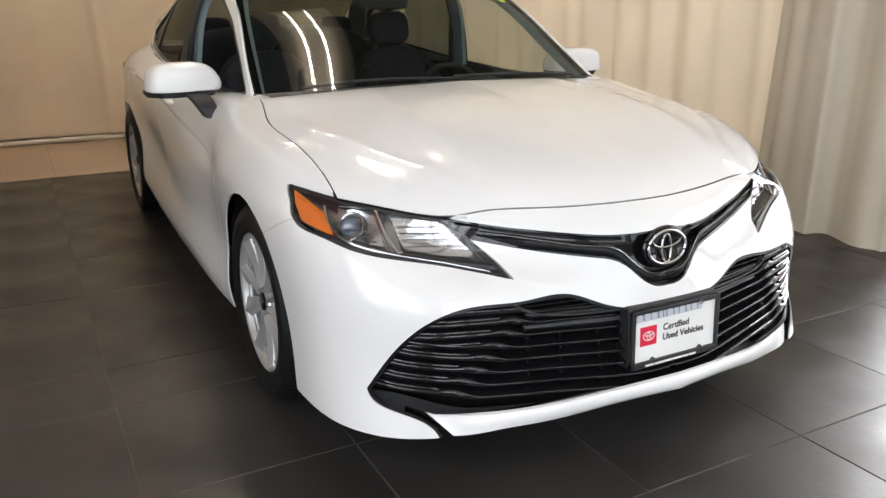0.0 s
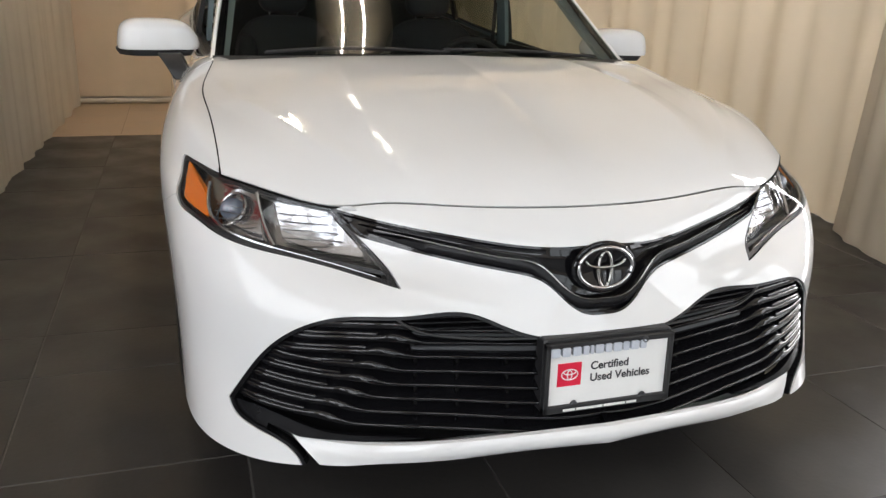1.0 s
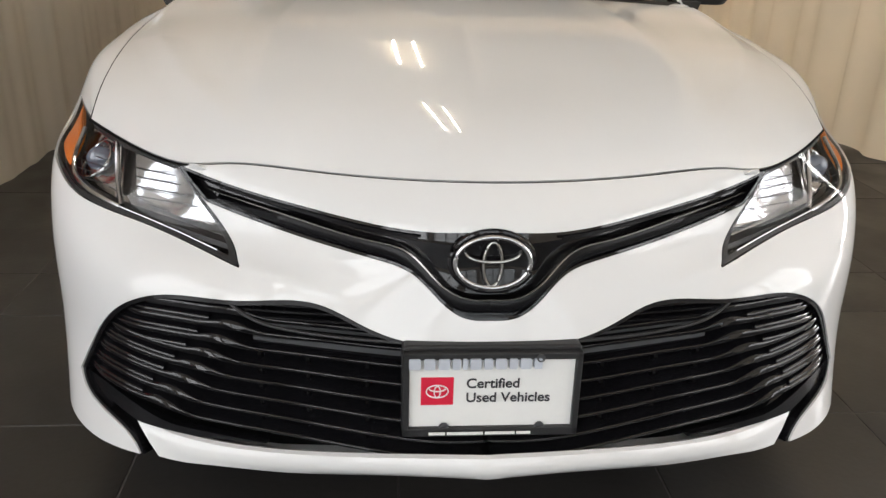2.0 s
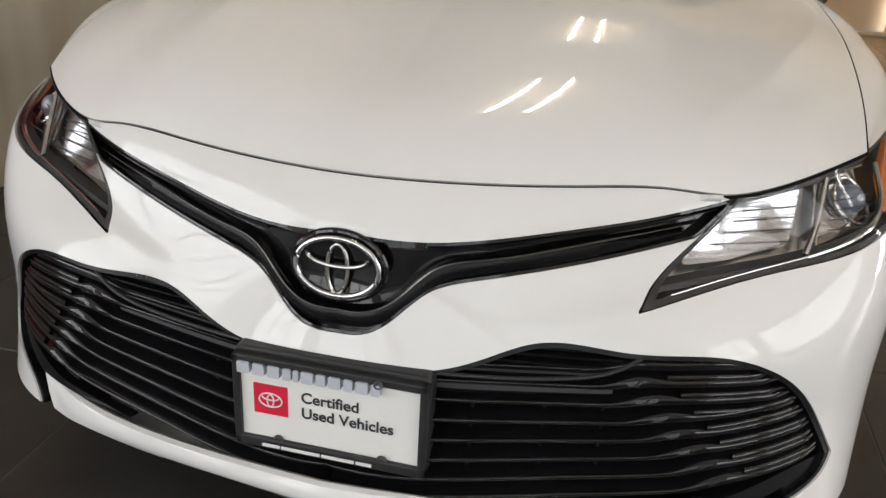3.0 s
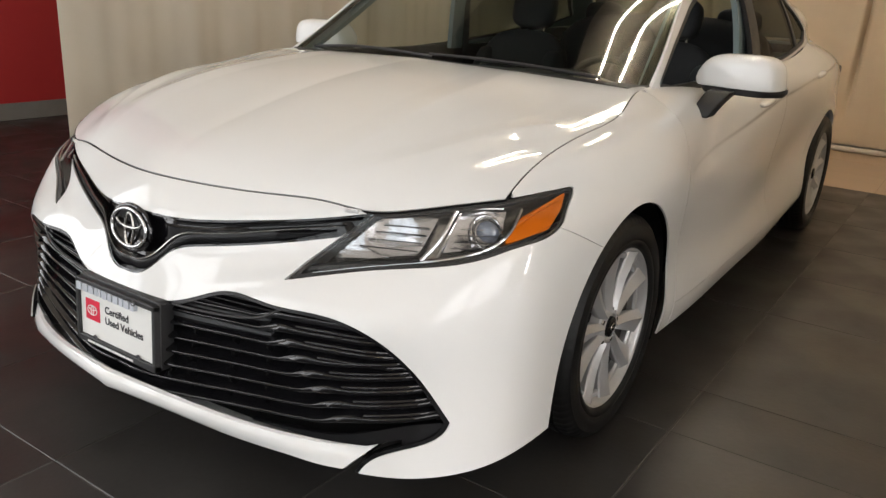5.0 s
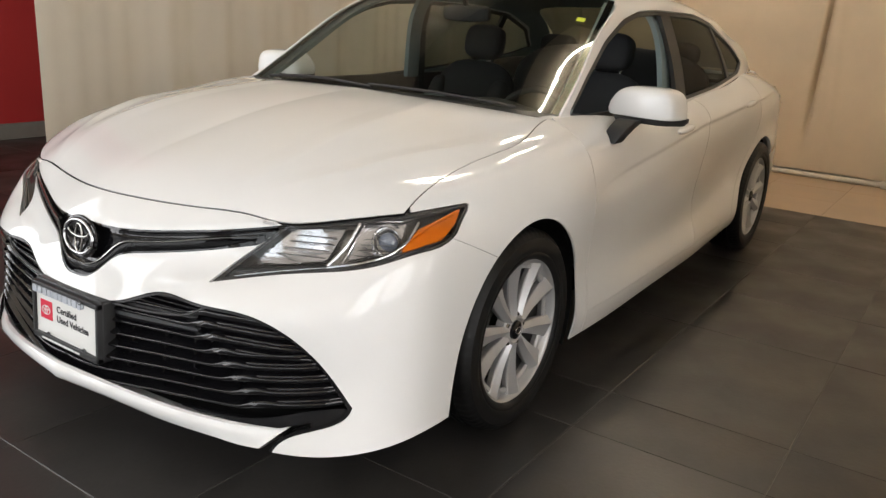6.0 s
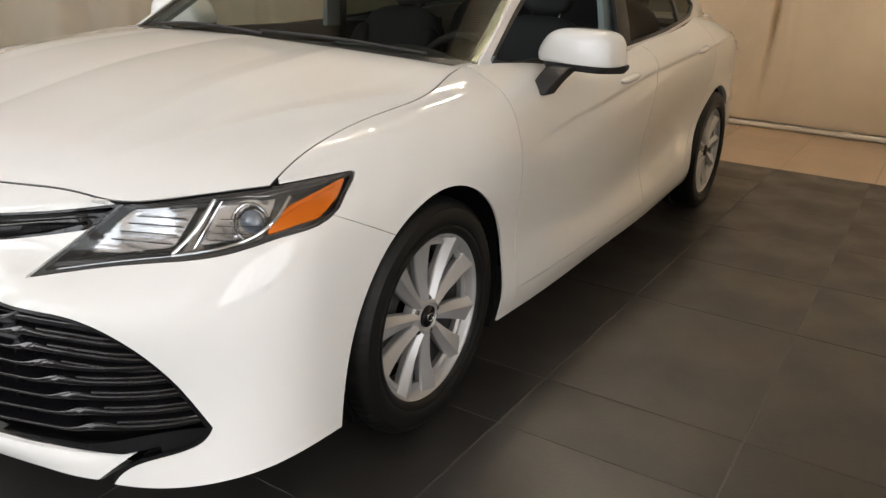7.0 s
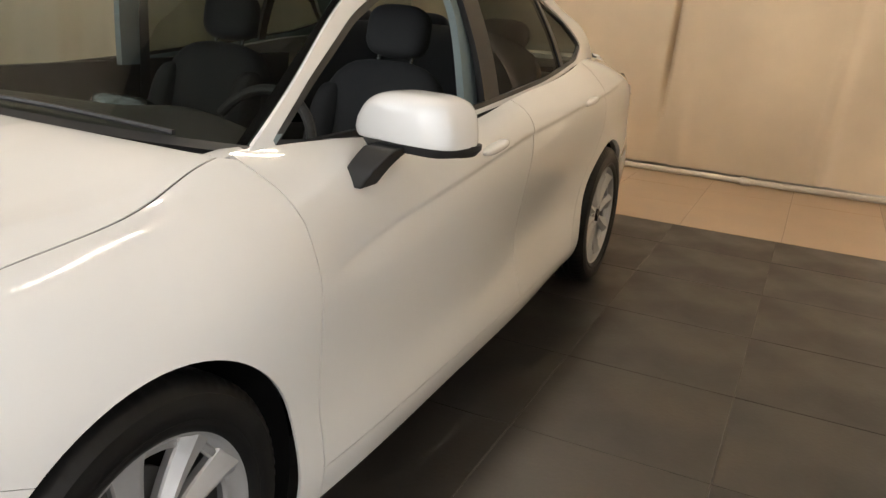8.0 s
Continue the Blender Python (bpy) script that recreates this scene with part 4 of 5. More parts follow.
# white chin lip
LIP_TOP = [(0, -.045, .288), (.2, -.018, .276), (.39, .034, .252), (.548, .094, .239), (.662, .168, .243), (.716, .222, .272)]
LIP_LOW = [(0, -.045, .243), (.2, -.012, .232), (.4, .040, .205), (.53, .075, .197), (.585, .098, .188), (.632, .120, .185)]
lt, lb = smooth_line(LIP_TOP, 70), smooth_line(LIP_LOW, 70)
mid = (lt + lb) / 2 + np.array([0, -.010, 0])
out = np.stack([lb + [0, .14, .0], lb + [0, .01, -.004], lb, lb * .75 + lt * .25 + [0, -.007, 0], mid, lb * .2 + lt * .8 + [0, -.007, 0], lt, lt + [0, .010, .002], lt + [0, .022, -.006]], 1)
part("chin_lip", both(out.reshape(-1, 3), grid_faces(70, 9)), PAINT, car, "white painted chin lip")
tray = np.array([(x, y, .215) for x in np.linspace(-.58, .58, 12) for y in np.linspace(.16, .60, 5)])
thick(part("undertray", (tray, grid_faces(12, 5)), VOID, car), 0.01)

# upper grille and emblem
upper = thick(part("upper_grille", both(*front_patch(UPPER_GRILLE, .022)), GLOSS_BLACK, car, "gloss black winged upper grille"), 0.02)
thick(part("grille_surround", both(*front_patch(UPPER_GRILLE, .003, width=.005)), GLOSS_BLACK, upper), 0.03)
low = smooth_line(UG_LOW, 60)
usel = (FV[:, 0] < .62) & (FV[:, 1] < .34) & (FV[:, 2] > .50) & (FV[:, 2] < .77)
up_fit = np.linalg.lstsq(poly_terms(FV[usel, 0], FV[usel, 2] - .65), FV[usel, 1], rcond=None)[0]


def upper_y(x, z):
    return poly_terms(np.asarray(x, float), np.asarray(z, float) - .65) @ up_fit


def upper_strip(name, pts, w, lift, mat, depth=.016):
    """A raised moulding along a line across the upper grille; pts in (x, z)."""
    q = smooth_line(pts, 70)
    path = np.stack([q[:, 0], upper_y(q[:, 0], q[:, 1]) + .010 - lift, q[:, 1]], -1)
    tan = np.gradient(q, axis=0)
    tan /= np.linalg.norm(tan, axis=1, keepdims=True)
    nor = np.stack([-tan[:, 1], 0 * tan[:, 0], tan[:, 0]], -1)
    taper = np.clip(np.linspace(0, 1, 70)[::-1] / .25, .12, 1)[:, None, None]
    sec = np.array([(depth, -w / 2), (.003, -w / 2), (0, -w / 3), (0, w / 3), (.003, w / 2), (depth, w / 2)])[None] * np.concatenate([np.ones((70, 1, 1)), taper], 2)
    if pts[0][0] > .05:
        pair(name, sweep(path, sec, (0, 1, 0), nor), mat, upper)
    else:
        part(name, both(*sweep(path, sec, (0, 1, 0), nor)), mat, upper)


upper_strip("wing_moulding", [(0, .547), (.045, .550), (.080, .567), (.145, .621), (.205, .636), (.339, .657), (.50, .690)], .026, .006, SATIN_BLACK, .03)
upper_strip("wing_edge", [(0, .562), (.045, .565), (.088, .586), (.150, .640), (.21, .651), (.34, .672), (.52, .706)], .004, .012, DARK_CHROME)
upper_strip("wing_bar", [(.13, .664), (.21, .668), (.34, .685), (.45, .703), (.55, .722)], .010, .004, GLOSS_BLACK)

EMBLEM = Matrix.Translation((0, .054, .632)) @ Matrix.Rotation(radians(-6), 4, "X")


def oval(cx, cz, rx, rz, r, lift=0.0, n=48, a0=0.0, a1=6.28319):
    a = np.linspace(a0, a1, n)
    return np.stack([cx + rx * np.cos(a), 0 * a - lift, cz + rz * np.sin(a)], -1)


def placed(vf, m):
    v, f = vf
    return np.array([tuple(m @ Vector(c)) for c in np.asarray(v).tolist()]), f


disc = [(0, .012, 0)] + oval(0, 0, .064, .044, 0)[:-1].tolist()
emblem = part("emblem", placed((np.array([c for c in disc]), [(0, i + 1, (i + 1) % 47 + 1) for i in range(47)]), EMBLEM), GLOSS_BLACK, car, "oval chrome emblem on glossy black disc")
part("emblem_seat", placed(tube(oval(0, 0, .074, .054, 0, -.006), .006, 10), EMBLEM), GLOSS_BLACK, emblem)
part("emblem_ring", placed(tube(oval(0, 0, .0665, .0465, 0, .003), .0046, 12), EMBLEM), CHROME, emblem)
part("emblem_ring", placed(tube(oval(0, -.004, .0165, .040, 0, .001), .0036, 10), EMBLEM), DARK_CHROME, emblem)
part("emblem_ring", placed(tube(oval(0, .017, .048, .0165, 0, .002, a0=3.05, a1=6.37), .0036, 10), EMBLEM), DARK_CHROME, emblem)

# headlamps
BOWL_IN = rounded([(.512, .634), (.616, .722), (.752, .740), (.696, .656), (.60, .640)], .014)
BOWL_OUT = rounded([(.740, .662), (.795, .741), (.908, .751), (.884, .702), (.848, .681)], .012)
AMBER_AREA = rounded([(.884, .689), (.934, .733), (1.062, .777), (1.043, .742), (1.000, .711)], .007)


def lamp_patch(poly, sink):
    v, t = front_patch(poly, 0.0, lamp=True)
    return v + INWARD * sink, t


for flip in (False, True):
    w = (lambda v, f: mirrored(v, f)) if flip else (lambda v, f: (v, f))
    lamp = part("headlamp", w(*lamp_patch(LAMP, .060)), LAMP_BASE, car, "clear-lens headlamp with amber corner reflector")
    thick(lamp, .006)
    thick(part("bezel", w(*front_patch(LAMP, .004, margin=.002, width=.006, lamp=True)), DARK_PLASTIC, lamp, "black lamp bezel"), .05)
    for name, area, sink in (("reflector", BOWL_IN, .034), ("reflector", BOWL_OUT, .040)):
        v, t = lamp_patch(area, sink)
        c = v.mean(0)
        d = np.linalg.norm(v - c, axis=1, keepdims=True)
        v = v + INWARD * .012 * np.clip(1 - (d / .06) ** 2, 0, 1)
        v = v - INWARD * .0005 * np.sin(v[:, 2:3] * 520)
        thick(part(name, w(v, t), REFLECTOR, lamp, "silver ribbed lamp reflector"), .004)
    for z in (.664, .680, .696, .711):
        d = np.linspace(.545 + (z - .652) * 1.15 + .012, .70 + (z - .664) * .58 - .004, 12)
        part("reflector_line", w(*tube(lamp_point(d, 0 * d + z, .024), .0014, 6)), DARK_PLASTIC, lamp, "thin dark reflector step")
    for z in (.676, .688, .700, .712):
        d = np.linspace(.755 + (z - .668) * .72 + .006, .885 + (z - .70) * .4, 12)
        part("reflector_line", w(*tube(lamp_point(d, 0 * d + z, .022), .0010, 6)), DARK_PLASTIC, lamp, "thin dark reflector step")
    part("projector", ellipsoid_bm(lamp_point(.852, .703, .046) * (FLIP if flip else 1), (.029, .020, .028), power=2.0), PROJECTOR, lamp, "round projector lens")
    part("projector_ring", w(*tube(lamp_point(.852 + .032 * np.cos(np.linspace(0, 6.283, 30)), .703 + .030 * np.sin(np.linspace(0, 6.283, 30)), .040), .0035, 8)), LAMP_BASE, lamp, "dark projector ring")
    q = smooth_line([(.915, .717), (.960, .738), (1.035, .762)], 16)
    part("amber_ridge", w(*tube(lamp_point(q[:, 0], q[:, 1], .011), .0045, 8)), AMBER, lamp, "raised amber rib")
    q = smooth_line([(.786, .748), (.840, .753), (.895, .752)], 16)
    part("chrome_strip", w(*tube(lamp_point(q[:, 0], q[:, 1], .016), .0026, 8)), CHROME, lamp, "chrome light guide")
    arc = np.linspace(.3, 3.6, 24)
    part("projector_trim", w(*tube(lamp_point(.850 + .036 * np.cos(arc), .704 + .033 * np.sin(arc), .034), .0036, 8)), CHROME, lamp, "chrome arc round the projector")
    thick(part("amber_reflector", w(*lamp_patch(AMBER_AREA, .012)), AMBER, lamp, "amber side reflector"), .006)
    for pts, sink, r in (([(.785, .750), (.745, .692), (.700, .650)], .010, .0052), ([(.938, .750), (.906, .712), (.858, .684), (.80, .667), (.70, .648)], .008, .0046), ([(.70, .648), (.58, .628), (.47, .607)], .008, .0018),
                         ([(.80, .752), (.765, .700), (.735, .655)], .030, .0035)):
        q = smooth_line(pts, 24)
        part("chrome_strip", w(*tube(lamp_point(q[:, 0], q[:, 1], sink), r, 8)), CHROME, lamp, "chrome light guide")
    q = smooth_line([(.62, .738), (.75, .753), (.90, .768), (1.02, .782)], 30)
    part("brow", w(*sweep(lamp_point(q[:, 0], q[:, 1] - .006, .012), [(0, -.007), (.03, -.007), (.03, .006), (0, .006)], (0, 1, 0))), DARK_PLASTIC, lamp, "black upper lamp edge")
    q = smooth_line([(.45, .602), (.60, .622), (.80, .652), (.93, .684), (1.01, .706)], 30)
    part("lower_edge", w(*sweep(lamp_point(q[:, 0], q[:, 1] + .010, .010), [(0, -.006), (.03, -.006), (.03, .004), (.004, .003)], (0, 1, 0))), DARK_PLASTIC, lamp, "dark lower lamp edge")
    cover = part("lens", w(*front_patch(LAMP, .0, margin=.0015, lamp=True)), LENS, lamp, "clear plastic lamp lens")
    cover.visible_shadow = False

# number plate holder
PLATE = Matrix.Translation((.003, -.002, .401)) @ Matrix.Rotation(radians(-3), 4, "X")


def slab(w, h, y0, y1, cx=0.0, cz=0.0, r=.010):
    """A rounded upright slab with its face towards -y."""
    q = rounded([(cx - w / 2, cz - h / 2), (cx + w / 2, cz - h / 2), (cx + w / 2, cz + h / 2), (cx - w / 2, cz + h / 2)], r, 5)
    n = len(q)
    v = np.concatenate([np.stack([q[:, 0], np.full(n, y), q[:, 1]], -1) for y in (y0, y1)])
    return v, [tuple(range(n)), tuple(range(2 * n - 1, n - 1, -1))] + [(i, n + i, n + (i + 1) % n, (i + 1) % n) for i in range(n)]


holder = part("plate_holder", placed(slab(.322, .176, .004, .045, 0, .004), PLATE), DARK_PLASTIC, car, "black plastic number plate holder")
bevelled(holder, .004)
part("plate", placed(slab(.302, .150, -.002, .006, r=.006), PLATE), PLATE_WHITE, holder, "white dealer plate with red square")
for x0, x1, z0, z1 in ((-.160, .160, .070, .084), (-.160, .160, -.084, -.066), (-.160, -.148, -.084, .084), (.148, .160, -.084, .084)):
    bevelled(part("plate_frame", placed(slab(x1 - x0, z1 - z0, -.010, .010, (x0 + x1) / 2, (z0 + z1) / 2, .003), PLATE), DARK_PLASTIC, holder, "dark plastic plate frame"), .0025)
part("red_square", placed(slab(.058, .055, -.0034, .0, -.098, .006, .0008), PLATE), PLATE_RED, holder, "red square mark")
for rx, rz, cz, a0, a1 in ((.0195, .0125, 0, 0, 6.2832), (.0055, .0110, -.001, 0, 6.2832), (.0140, .0050, .0050, 3.05, 6.37)):
    part("mark_ring", placed(tube(oval(-.098, .006 + cz, rx, rz, 0, .0042, a0=a0, a1=a1), .0013, 6), PLATE), PLATE_WHITE, holder, "white oval mark")
x = -.152
for k, wd in enumerate((.026, .025, .025, .018, .011, .025, .019, .025, .018, .025, .018)):
    part("frame_print", placed(slab(wd * .78, .020, -.0135, -.002, x + wd / 2, .0640, .003), PLATE), PLATE_GREY, holder, "pale raised bar on plate frame")
    x += wd + .0005
x = -.112
for wd in (.030, .066, .055, .026):
    part("frame_print", placed(slab(wd, .0055, -.0112, -.006, x + wd / 2, -.077, .001), PLATE), PLATE_WHITE, holder, "thin white bar on plate frame")
    x += wd + .003
for x in (-.085, .090):
    part("plate_screw", placed(placed(lathe([(.0, .0), (.002, .005), (.003, .0085), (.0, .0095)], 16), Matrix.Translation((x, -.006, -.066)) @ Matrix.Rotation(radians(-90), 4, "Z")), PLATE), GREY_PLASTIC, holder, "dark plate screw")
part("plate_screw", placed(placed(lathe([(.0, .0), (.002, .004), (.003, .007), (.0, .008)], 16), Matrix.Translation((.083, -.0115, .0745)) @ Matrix.Rotation(radians(-90), 4, "Z")), PLATE), GREY_PLASTIC, holder, "dark plate screw")


def lettering(text, size, x, z):
    cu = bpy.data.curves.new("lettering", "FONT")
    cu.body, cu.size, cu.extrude, cu.offset = text, size, .0003, .0005
    ob = bpy.data.objects.new("lettering", cu)
    me = bpy.data.meshes.new_from_object(ob)
    bpy.data.objects.remove(ob)
    me.transform(PLATE @ Matrix.Translation((x, -.0031, z)) @ Matrix.Rotation(radians(90), 4, "X"))
    me.materials.append(INK)
    part("lettering", me, INK, holder, "dark grey printed words")


lettering("Certified", .0270, -.0465, .012)
lettering("Used Vehicles", .0270, -.0465, -.0165)
# ---- wheels ----
TYRE_R = .330


def tyre_profile():
    w, r = .1075, TYRE_R
    pts = [(-.085, .227), (-.098, .235), (-.107, .253), (-.1085, .276), (-.104, .300), (-.094, .318), (-.080, .327)]
    for g in (-.045, -.015, .015, .045):
        pts += [(g - .006, r), (g - .004, r - .007), (g + .004, r - .007), (g + .006, r)]
    return pts + [(-a, b) for a, b in [(-.080, .327), (-.094, .318), (-.101, .306), (-.1045, .303), (-.1055, .297), (-.1085, .280), (-.1075, .262), (-.1045, .258), (-.1055, .253), (-.104, .246), (-.098, .236), (-.085, .227)]]


def spoke_mesh(lean):
    rad = np.linspace(.046, .2185, 16)
    rows = []
    for r in rad:
        s = (r - .046) / .1725
        w = .0142 + .0215 * s + .006 * max(0, s - .8) / .2
        f = .078 - .007 * math.sin(math.pi * s) + .010 * s
        rows.append([(f - .030, r, -w * .90), (f - .012, r, -w), (f - .007, r, -w * .92), (f + .005, r, w * lean * (.10 + .20 * s)), (f - .009, r, w * .92), (f - .014, r, w), (f - .030, r, w * .90)])
    v = np.array(rows).reshape(-1, 3)
    m, f = 7, []
    for i in range(15):
        for j in range(7):
            f.append((i * m + j, i * m + (j + 1) % m, (i + 1) * m + (j + 1) % m, (i + 1) * m + j))
    f += [tuple(range(7))[::-1], tuple(15 * m + j for j in range(7))]
    me = mesh_of("spoke", v, f, 14)
    me.materials.append(ALLOY)
    return me


SPOKES = [spoke_mesh(1), spoke_mesh(-1)]
WIDER = Matrix.Diagonal((1, 1.062, 1.062, 1))
for me in SPOKES:
    me.transform(WIDER)
wheel_me = mesh_of("wheel", *lathe([(.040, .207), (.046, .190), (.064, .186), (.0715, .190), (.073, .200), (.068, .204), (.066, .204), (.076, .208), (.086, .211), (.093, .216), (.095, .2215), (.089, .2235), (.080, .215), (.040, .207)], 72))
barrel_me = mesh_of("barrel", *lathe([(-.09, .215), (-.085, .217), (-.06, .205), (.03, .198), (.05, .204)], 60))
barrel_me.materials.append(ALLOY_DARK)
wheel_me.transform(WIDER)
barrel_me.transform(WIDER)
wheel_me.materials.append(ALLOY)
tyre_v, tyre_f = lathe(tyre_profile(), 216)
spin, rad = np.arange(216).repeat(len(tyre_profile())), np.hypot(tyre_v[:, 1], tyre_v[:, 2])
cut = 1 - .0028 / rad * ((spin % 3 == 0) & (rad > .316) & (np.abs(tyre_v[:, 0]) > .050))
tyre_me = mesh_of("tyre", tyre_v * np.stack([np.ones_like(cut), cut, cut], 1), tyre_f)
tyre_me.materials.append(RUBBER)
disc_me = mesh_of("brake_disc", *lathe([(.0, .06), (.012, .06), (.012, .150), (.0, .150), (.0, .06)], 48))
disc_me.materials.append(ALLOY_DARK)
# near-black disc that stands in for the shade between the spokes
back_me = mesh_of("brake_shield", *lathe([(-.012, .0), (-.012, .199)], 40))
back_me.materials.append(VOID)
hub_me = mesh_of("hub", *lathe([(.04, .070), (.066, .066), (.076, .052), (.079, .040), (.074, .034), (.074, .0)], 40))
hub_me.materials.append(ALLOY)
cap_me = mesh_of("centre_cap", *lathe([(.074, .031), (.082, .030), (.085, .026), (.0865, .0)], 32))
cap_me.materials.append(GLOSS_BLACK)
nut_me = mesh_of("lug_nut", *lathe([(.055, .011), (.072, .0105), (.077, .007), (.077, .0)], 6))
nut_me.materials.append(DARK_CHROME)
ring_v = np.stack([np.full(30, .0865), .015 * np.cos(np.linspace(0, 6.283, 30)), .011 * np.sin(np.linspace(0, 6.283, 30))], -1)
capring_me = mesh_of("cap_ring", *tube(ring_v, .0018, 6))
capring_me.materials.append(CHROME)
for y in (.963, 3.815):
    for sgn in (1, -1):
        wheel = part("wheel", wheel_me, ALLOY, car, "silver ten-spoke alloy wheel with black tyre")
        wheel.matrix_basis = pose(sgn * .816, y, TYRE_R - .002, 0, 0, 0 if sgn > 0 else 180) @ pose(0, 0, 0, -11 + 20 * (y > 2))
        for me in (tyre_me, barrel_me, disc_me, back_me, hub_me, cap_me, capring_me):
            part(me.name.split(".")[0], me, ALLOY, wheel, "black rubber tyre" if me is tyre_me else "")
        for k in range(10):
            sp = part("spoke", SPOKES[k % 2], ALLOY, wheel)
            sp.matrix_basis = pose(0, 0, 0, 36 * k + (2 if k % 2 else -2))
        for k in range(5):
            nu = part("lug_nut", nut_me, ALLOY, wheel)
            a = radians(72 * k + 18)
            nu.matrix_basis = pose(0, .050 * math.cos(a), .050 * math.sin(a))
        # arch liner: an open half drum round the wheel
        ang = np.linspace(radians(-25), radians(205), 40)
        lv = np.array([(sgn * x, y + .375 * math.cos(a), .33 + .375 * math.sin(a)) for a in ang for x in (.60, .905 if y < 2 else .865)])
        part("arch_liner", (lv, grid_faces(40, 2)), VOID, car)
        wall = [(sgn * .60, y, .33)] + [(sgn * .60, y + .375 * math.cos(a), .33 + .375 * math.sin(a)) for a in ang]
        part("arch_wall", (np.array(wall), [(0, i, i + 1) for i in range(1, 40)]), VOID, car)

# ---- door mirrors ----
for sgn in (1, -1):
    m = Matrix.Rotation(radians(-10 * sgn), 4, "Z")
    bm = ellipsoid_bm((0, 0, 0), (.138, .095, .076), seg=40, ring=28, power=3.8)
    for v in bm.verts:
        t = (v.co.x / .136 + 1) / 2
        v.co.z *= .84 + .16 * t if v.co.z > 0 else .9
        v.co.y *= .95 - .12 * t
        if t < .5:
            v.co.x += .050 * (.5 - t) * 2 * max(-.12, v.co.z / .08)
        else:
            v.co.x -= .012 * (t - .5) * 2 * max(-.2, v.co.z / .08)
        v.co.z -= .010 * t
        v.co.z = max(v.co.z, -.043)
        v.co.x *= sgn
        v.co = (m @ v.co) + Vector((sgn * .942, 1.760, .998))
    mir = part("door_mirror", bm, PAINT, car, "white capped door mirror on black stalk")
    if sgn < 0:
        mir.data.flip_normals()
    q = np.array([tuple(Vector((sgn * .948, 1.775, 0)) + (m @ Vector((sgn * a, b, 0)))) for a, b in rounded([(-.11, -.07), (.09, -.065), (.132, .02), (.12, .065), (-.12, .07)], .03, 5)])
    n = len(q)
    lv = np.concatenate([(q - [sgn * .948, 1.775, 0]) * k + [sgn * .946, 1.766, z] for k, z in ((1.09, .958), (1.09, .947), (1.0, .932))])
    part("mirror_base", (lv, [tuple(range(n)), tuple(range(3 * n - 1, 2 * n - 1, -1))] + [(j * n + i, j * n + n + i, j * n + n + (i + 1) % n, j * n + (i + 1) % n) for j in (0, 1) for i in range(n)]), DARK_PLASTIC, mir, "black mirror underside")
    path = smooth_line([(sgn * .862, 1.635, .858), (sgn * .878, 1.650, .895), (sgn * .905, 1.70, .945)], 12)
    wide = np.linspace(.046, .062, 12)
    sec = np.stack([np.stack([-wide * .66, -.75 * wide], -1), np.stack([wide * .66, -.75 * wide], -1), np.stack([wide * .70, .75 * wide], -1), np.stack([-wide * .70, .75 * wide], -1)], 1)
    bevelled(part("stalk", sweep(path, sec, (1, 0, 0), (0, 1, 0)), DARK_PLASTIC, mir, "black mirror stalk"), .006, 3)
    gl = np.array([tuple(Vector((sgn * .948, 1.775, 1.0)) + (m @ Vector((sgn * a, .073, b)))) for a, b in rounded([(-.09, -.035), (.09, -.035), (.085, .045), (-.08, .05)], .02, 4)])
    part("mirror_glass", (gl, [tuple(range(len(gl)))]), CHROME, mir, "mirror glass")

# ---- cabin ----
def pad(name, c, r, mat, parent, turn=0.0, power=3.2, label=""):
    return part(name, ellipsoid_bm(c, r, Matrix.Rotation(radians(turn), 3, "X"), power=power), mat, parent, label)


for sgn in (1, -1):
    seat = pad("front_seat", (sgn * .36, 2.16, .56), (.25, .27, .10), SEAT_CLOTH, car, 6, label="black cloth front seat")
    pad("seat_back", (sgn * .37, 2.57, .735), (.25, .085, .32), SEAT_CLOTH, seat, -17)
    pad("bolster", (sgn * .37 + .19, 2.53, .70), (.055, .10, .26), SEAT_CLOTH, seat, -17)
    pad("bolster", (sgn * .37 - .19, 2.53, .70), (.055, .10, .26), SEAT_CLOTH, seat, -17)
    pad("headrest", (sgn * .37, 2.70, 1.142), (.118, .055, .092), SEAT_CLOTH, seat, -12, label="black padded headrest")
    for dx in (-.065, .065):
        part("headrest_post", tube([(sgn * .37 + dx, 2.66, .99), (sgn * .37 + dx, 2.70, 1.10)], .007, 8), CHROME, seat, "chrome headrest post")
bench = pad("rear_seat", (0, 3.15, .56), (.64, .28, .10), SEAT_CLOTH, car, 6, label="black cloth rear bench")
pad("seat_back", (0, 3.52, .86), (.64, .10, .30), SEAT_CLOTH, bench, -22)
for x in (-.40, 0, .40):
    pad("headrest", (x, 3.64, 1.13), (.12, .05, .065), SEAT_CLOTH, bench, -15)
da, db = np.meshgrid(np.linspace(-.74, .74, 50), np.linspace(0, 1, 16), indexing="ij")
dz = .955 - .05 * (da / .74) ** 2 - .012 * db - .16 * np.clip(db - .72, 0, 1) ** 1.2 * 3 + .035 * np.exp(-(((da - .36) / .17) ** 2)) * step(.4, .8, db)
dash_v = np.stack([da, 1.20 + .14 * (da / .74) ** 2 + (.62 - .10 * (da / .74) ** 2) * db, dz], -1).reshape(-1, 3)
dash = thick(part("dashboard", (dash_v, grid_faces(50, 16)), DASH, car, "black plastic dashboard"), .03)
part("dash_front", box_bm(-.72, .72, 1.70, 1.78, .45, .82), DASH, dash)
pad("display", (0, 1.78, .900), (.11, .02, .050), GLOSS_BLACK, dash, -15, power=6, label="dark centre display")
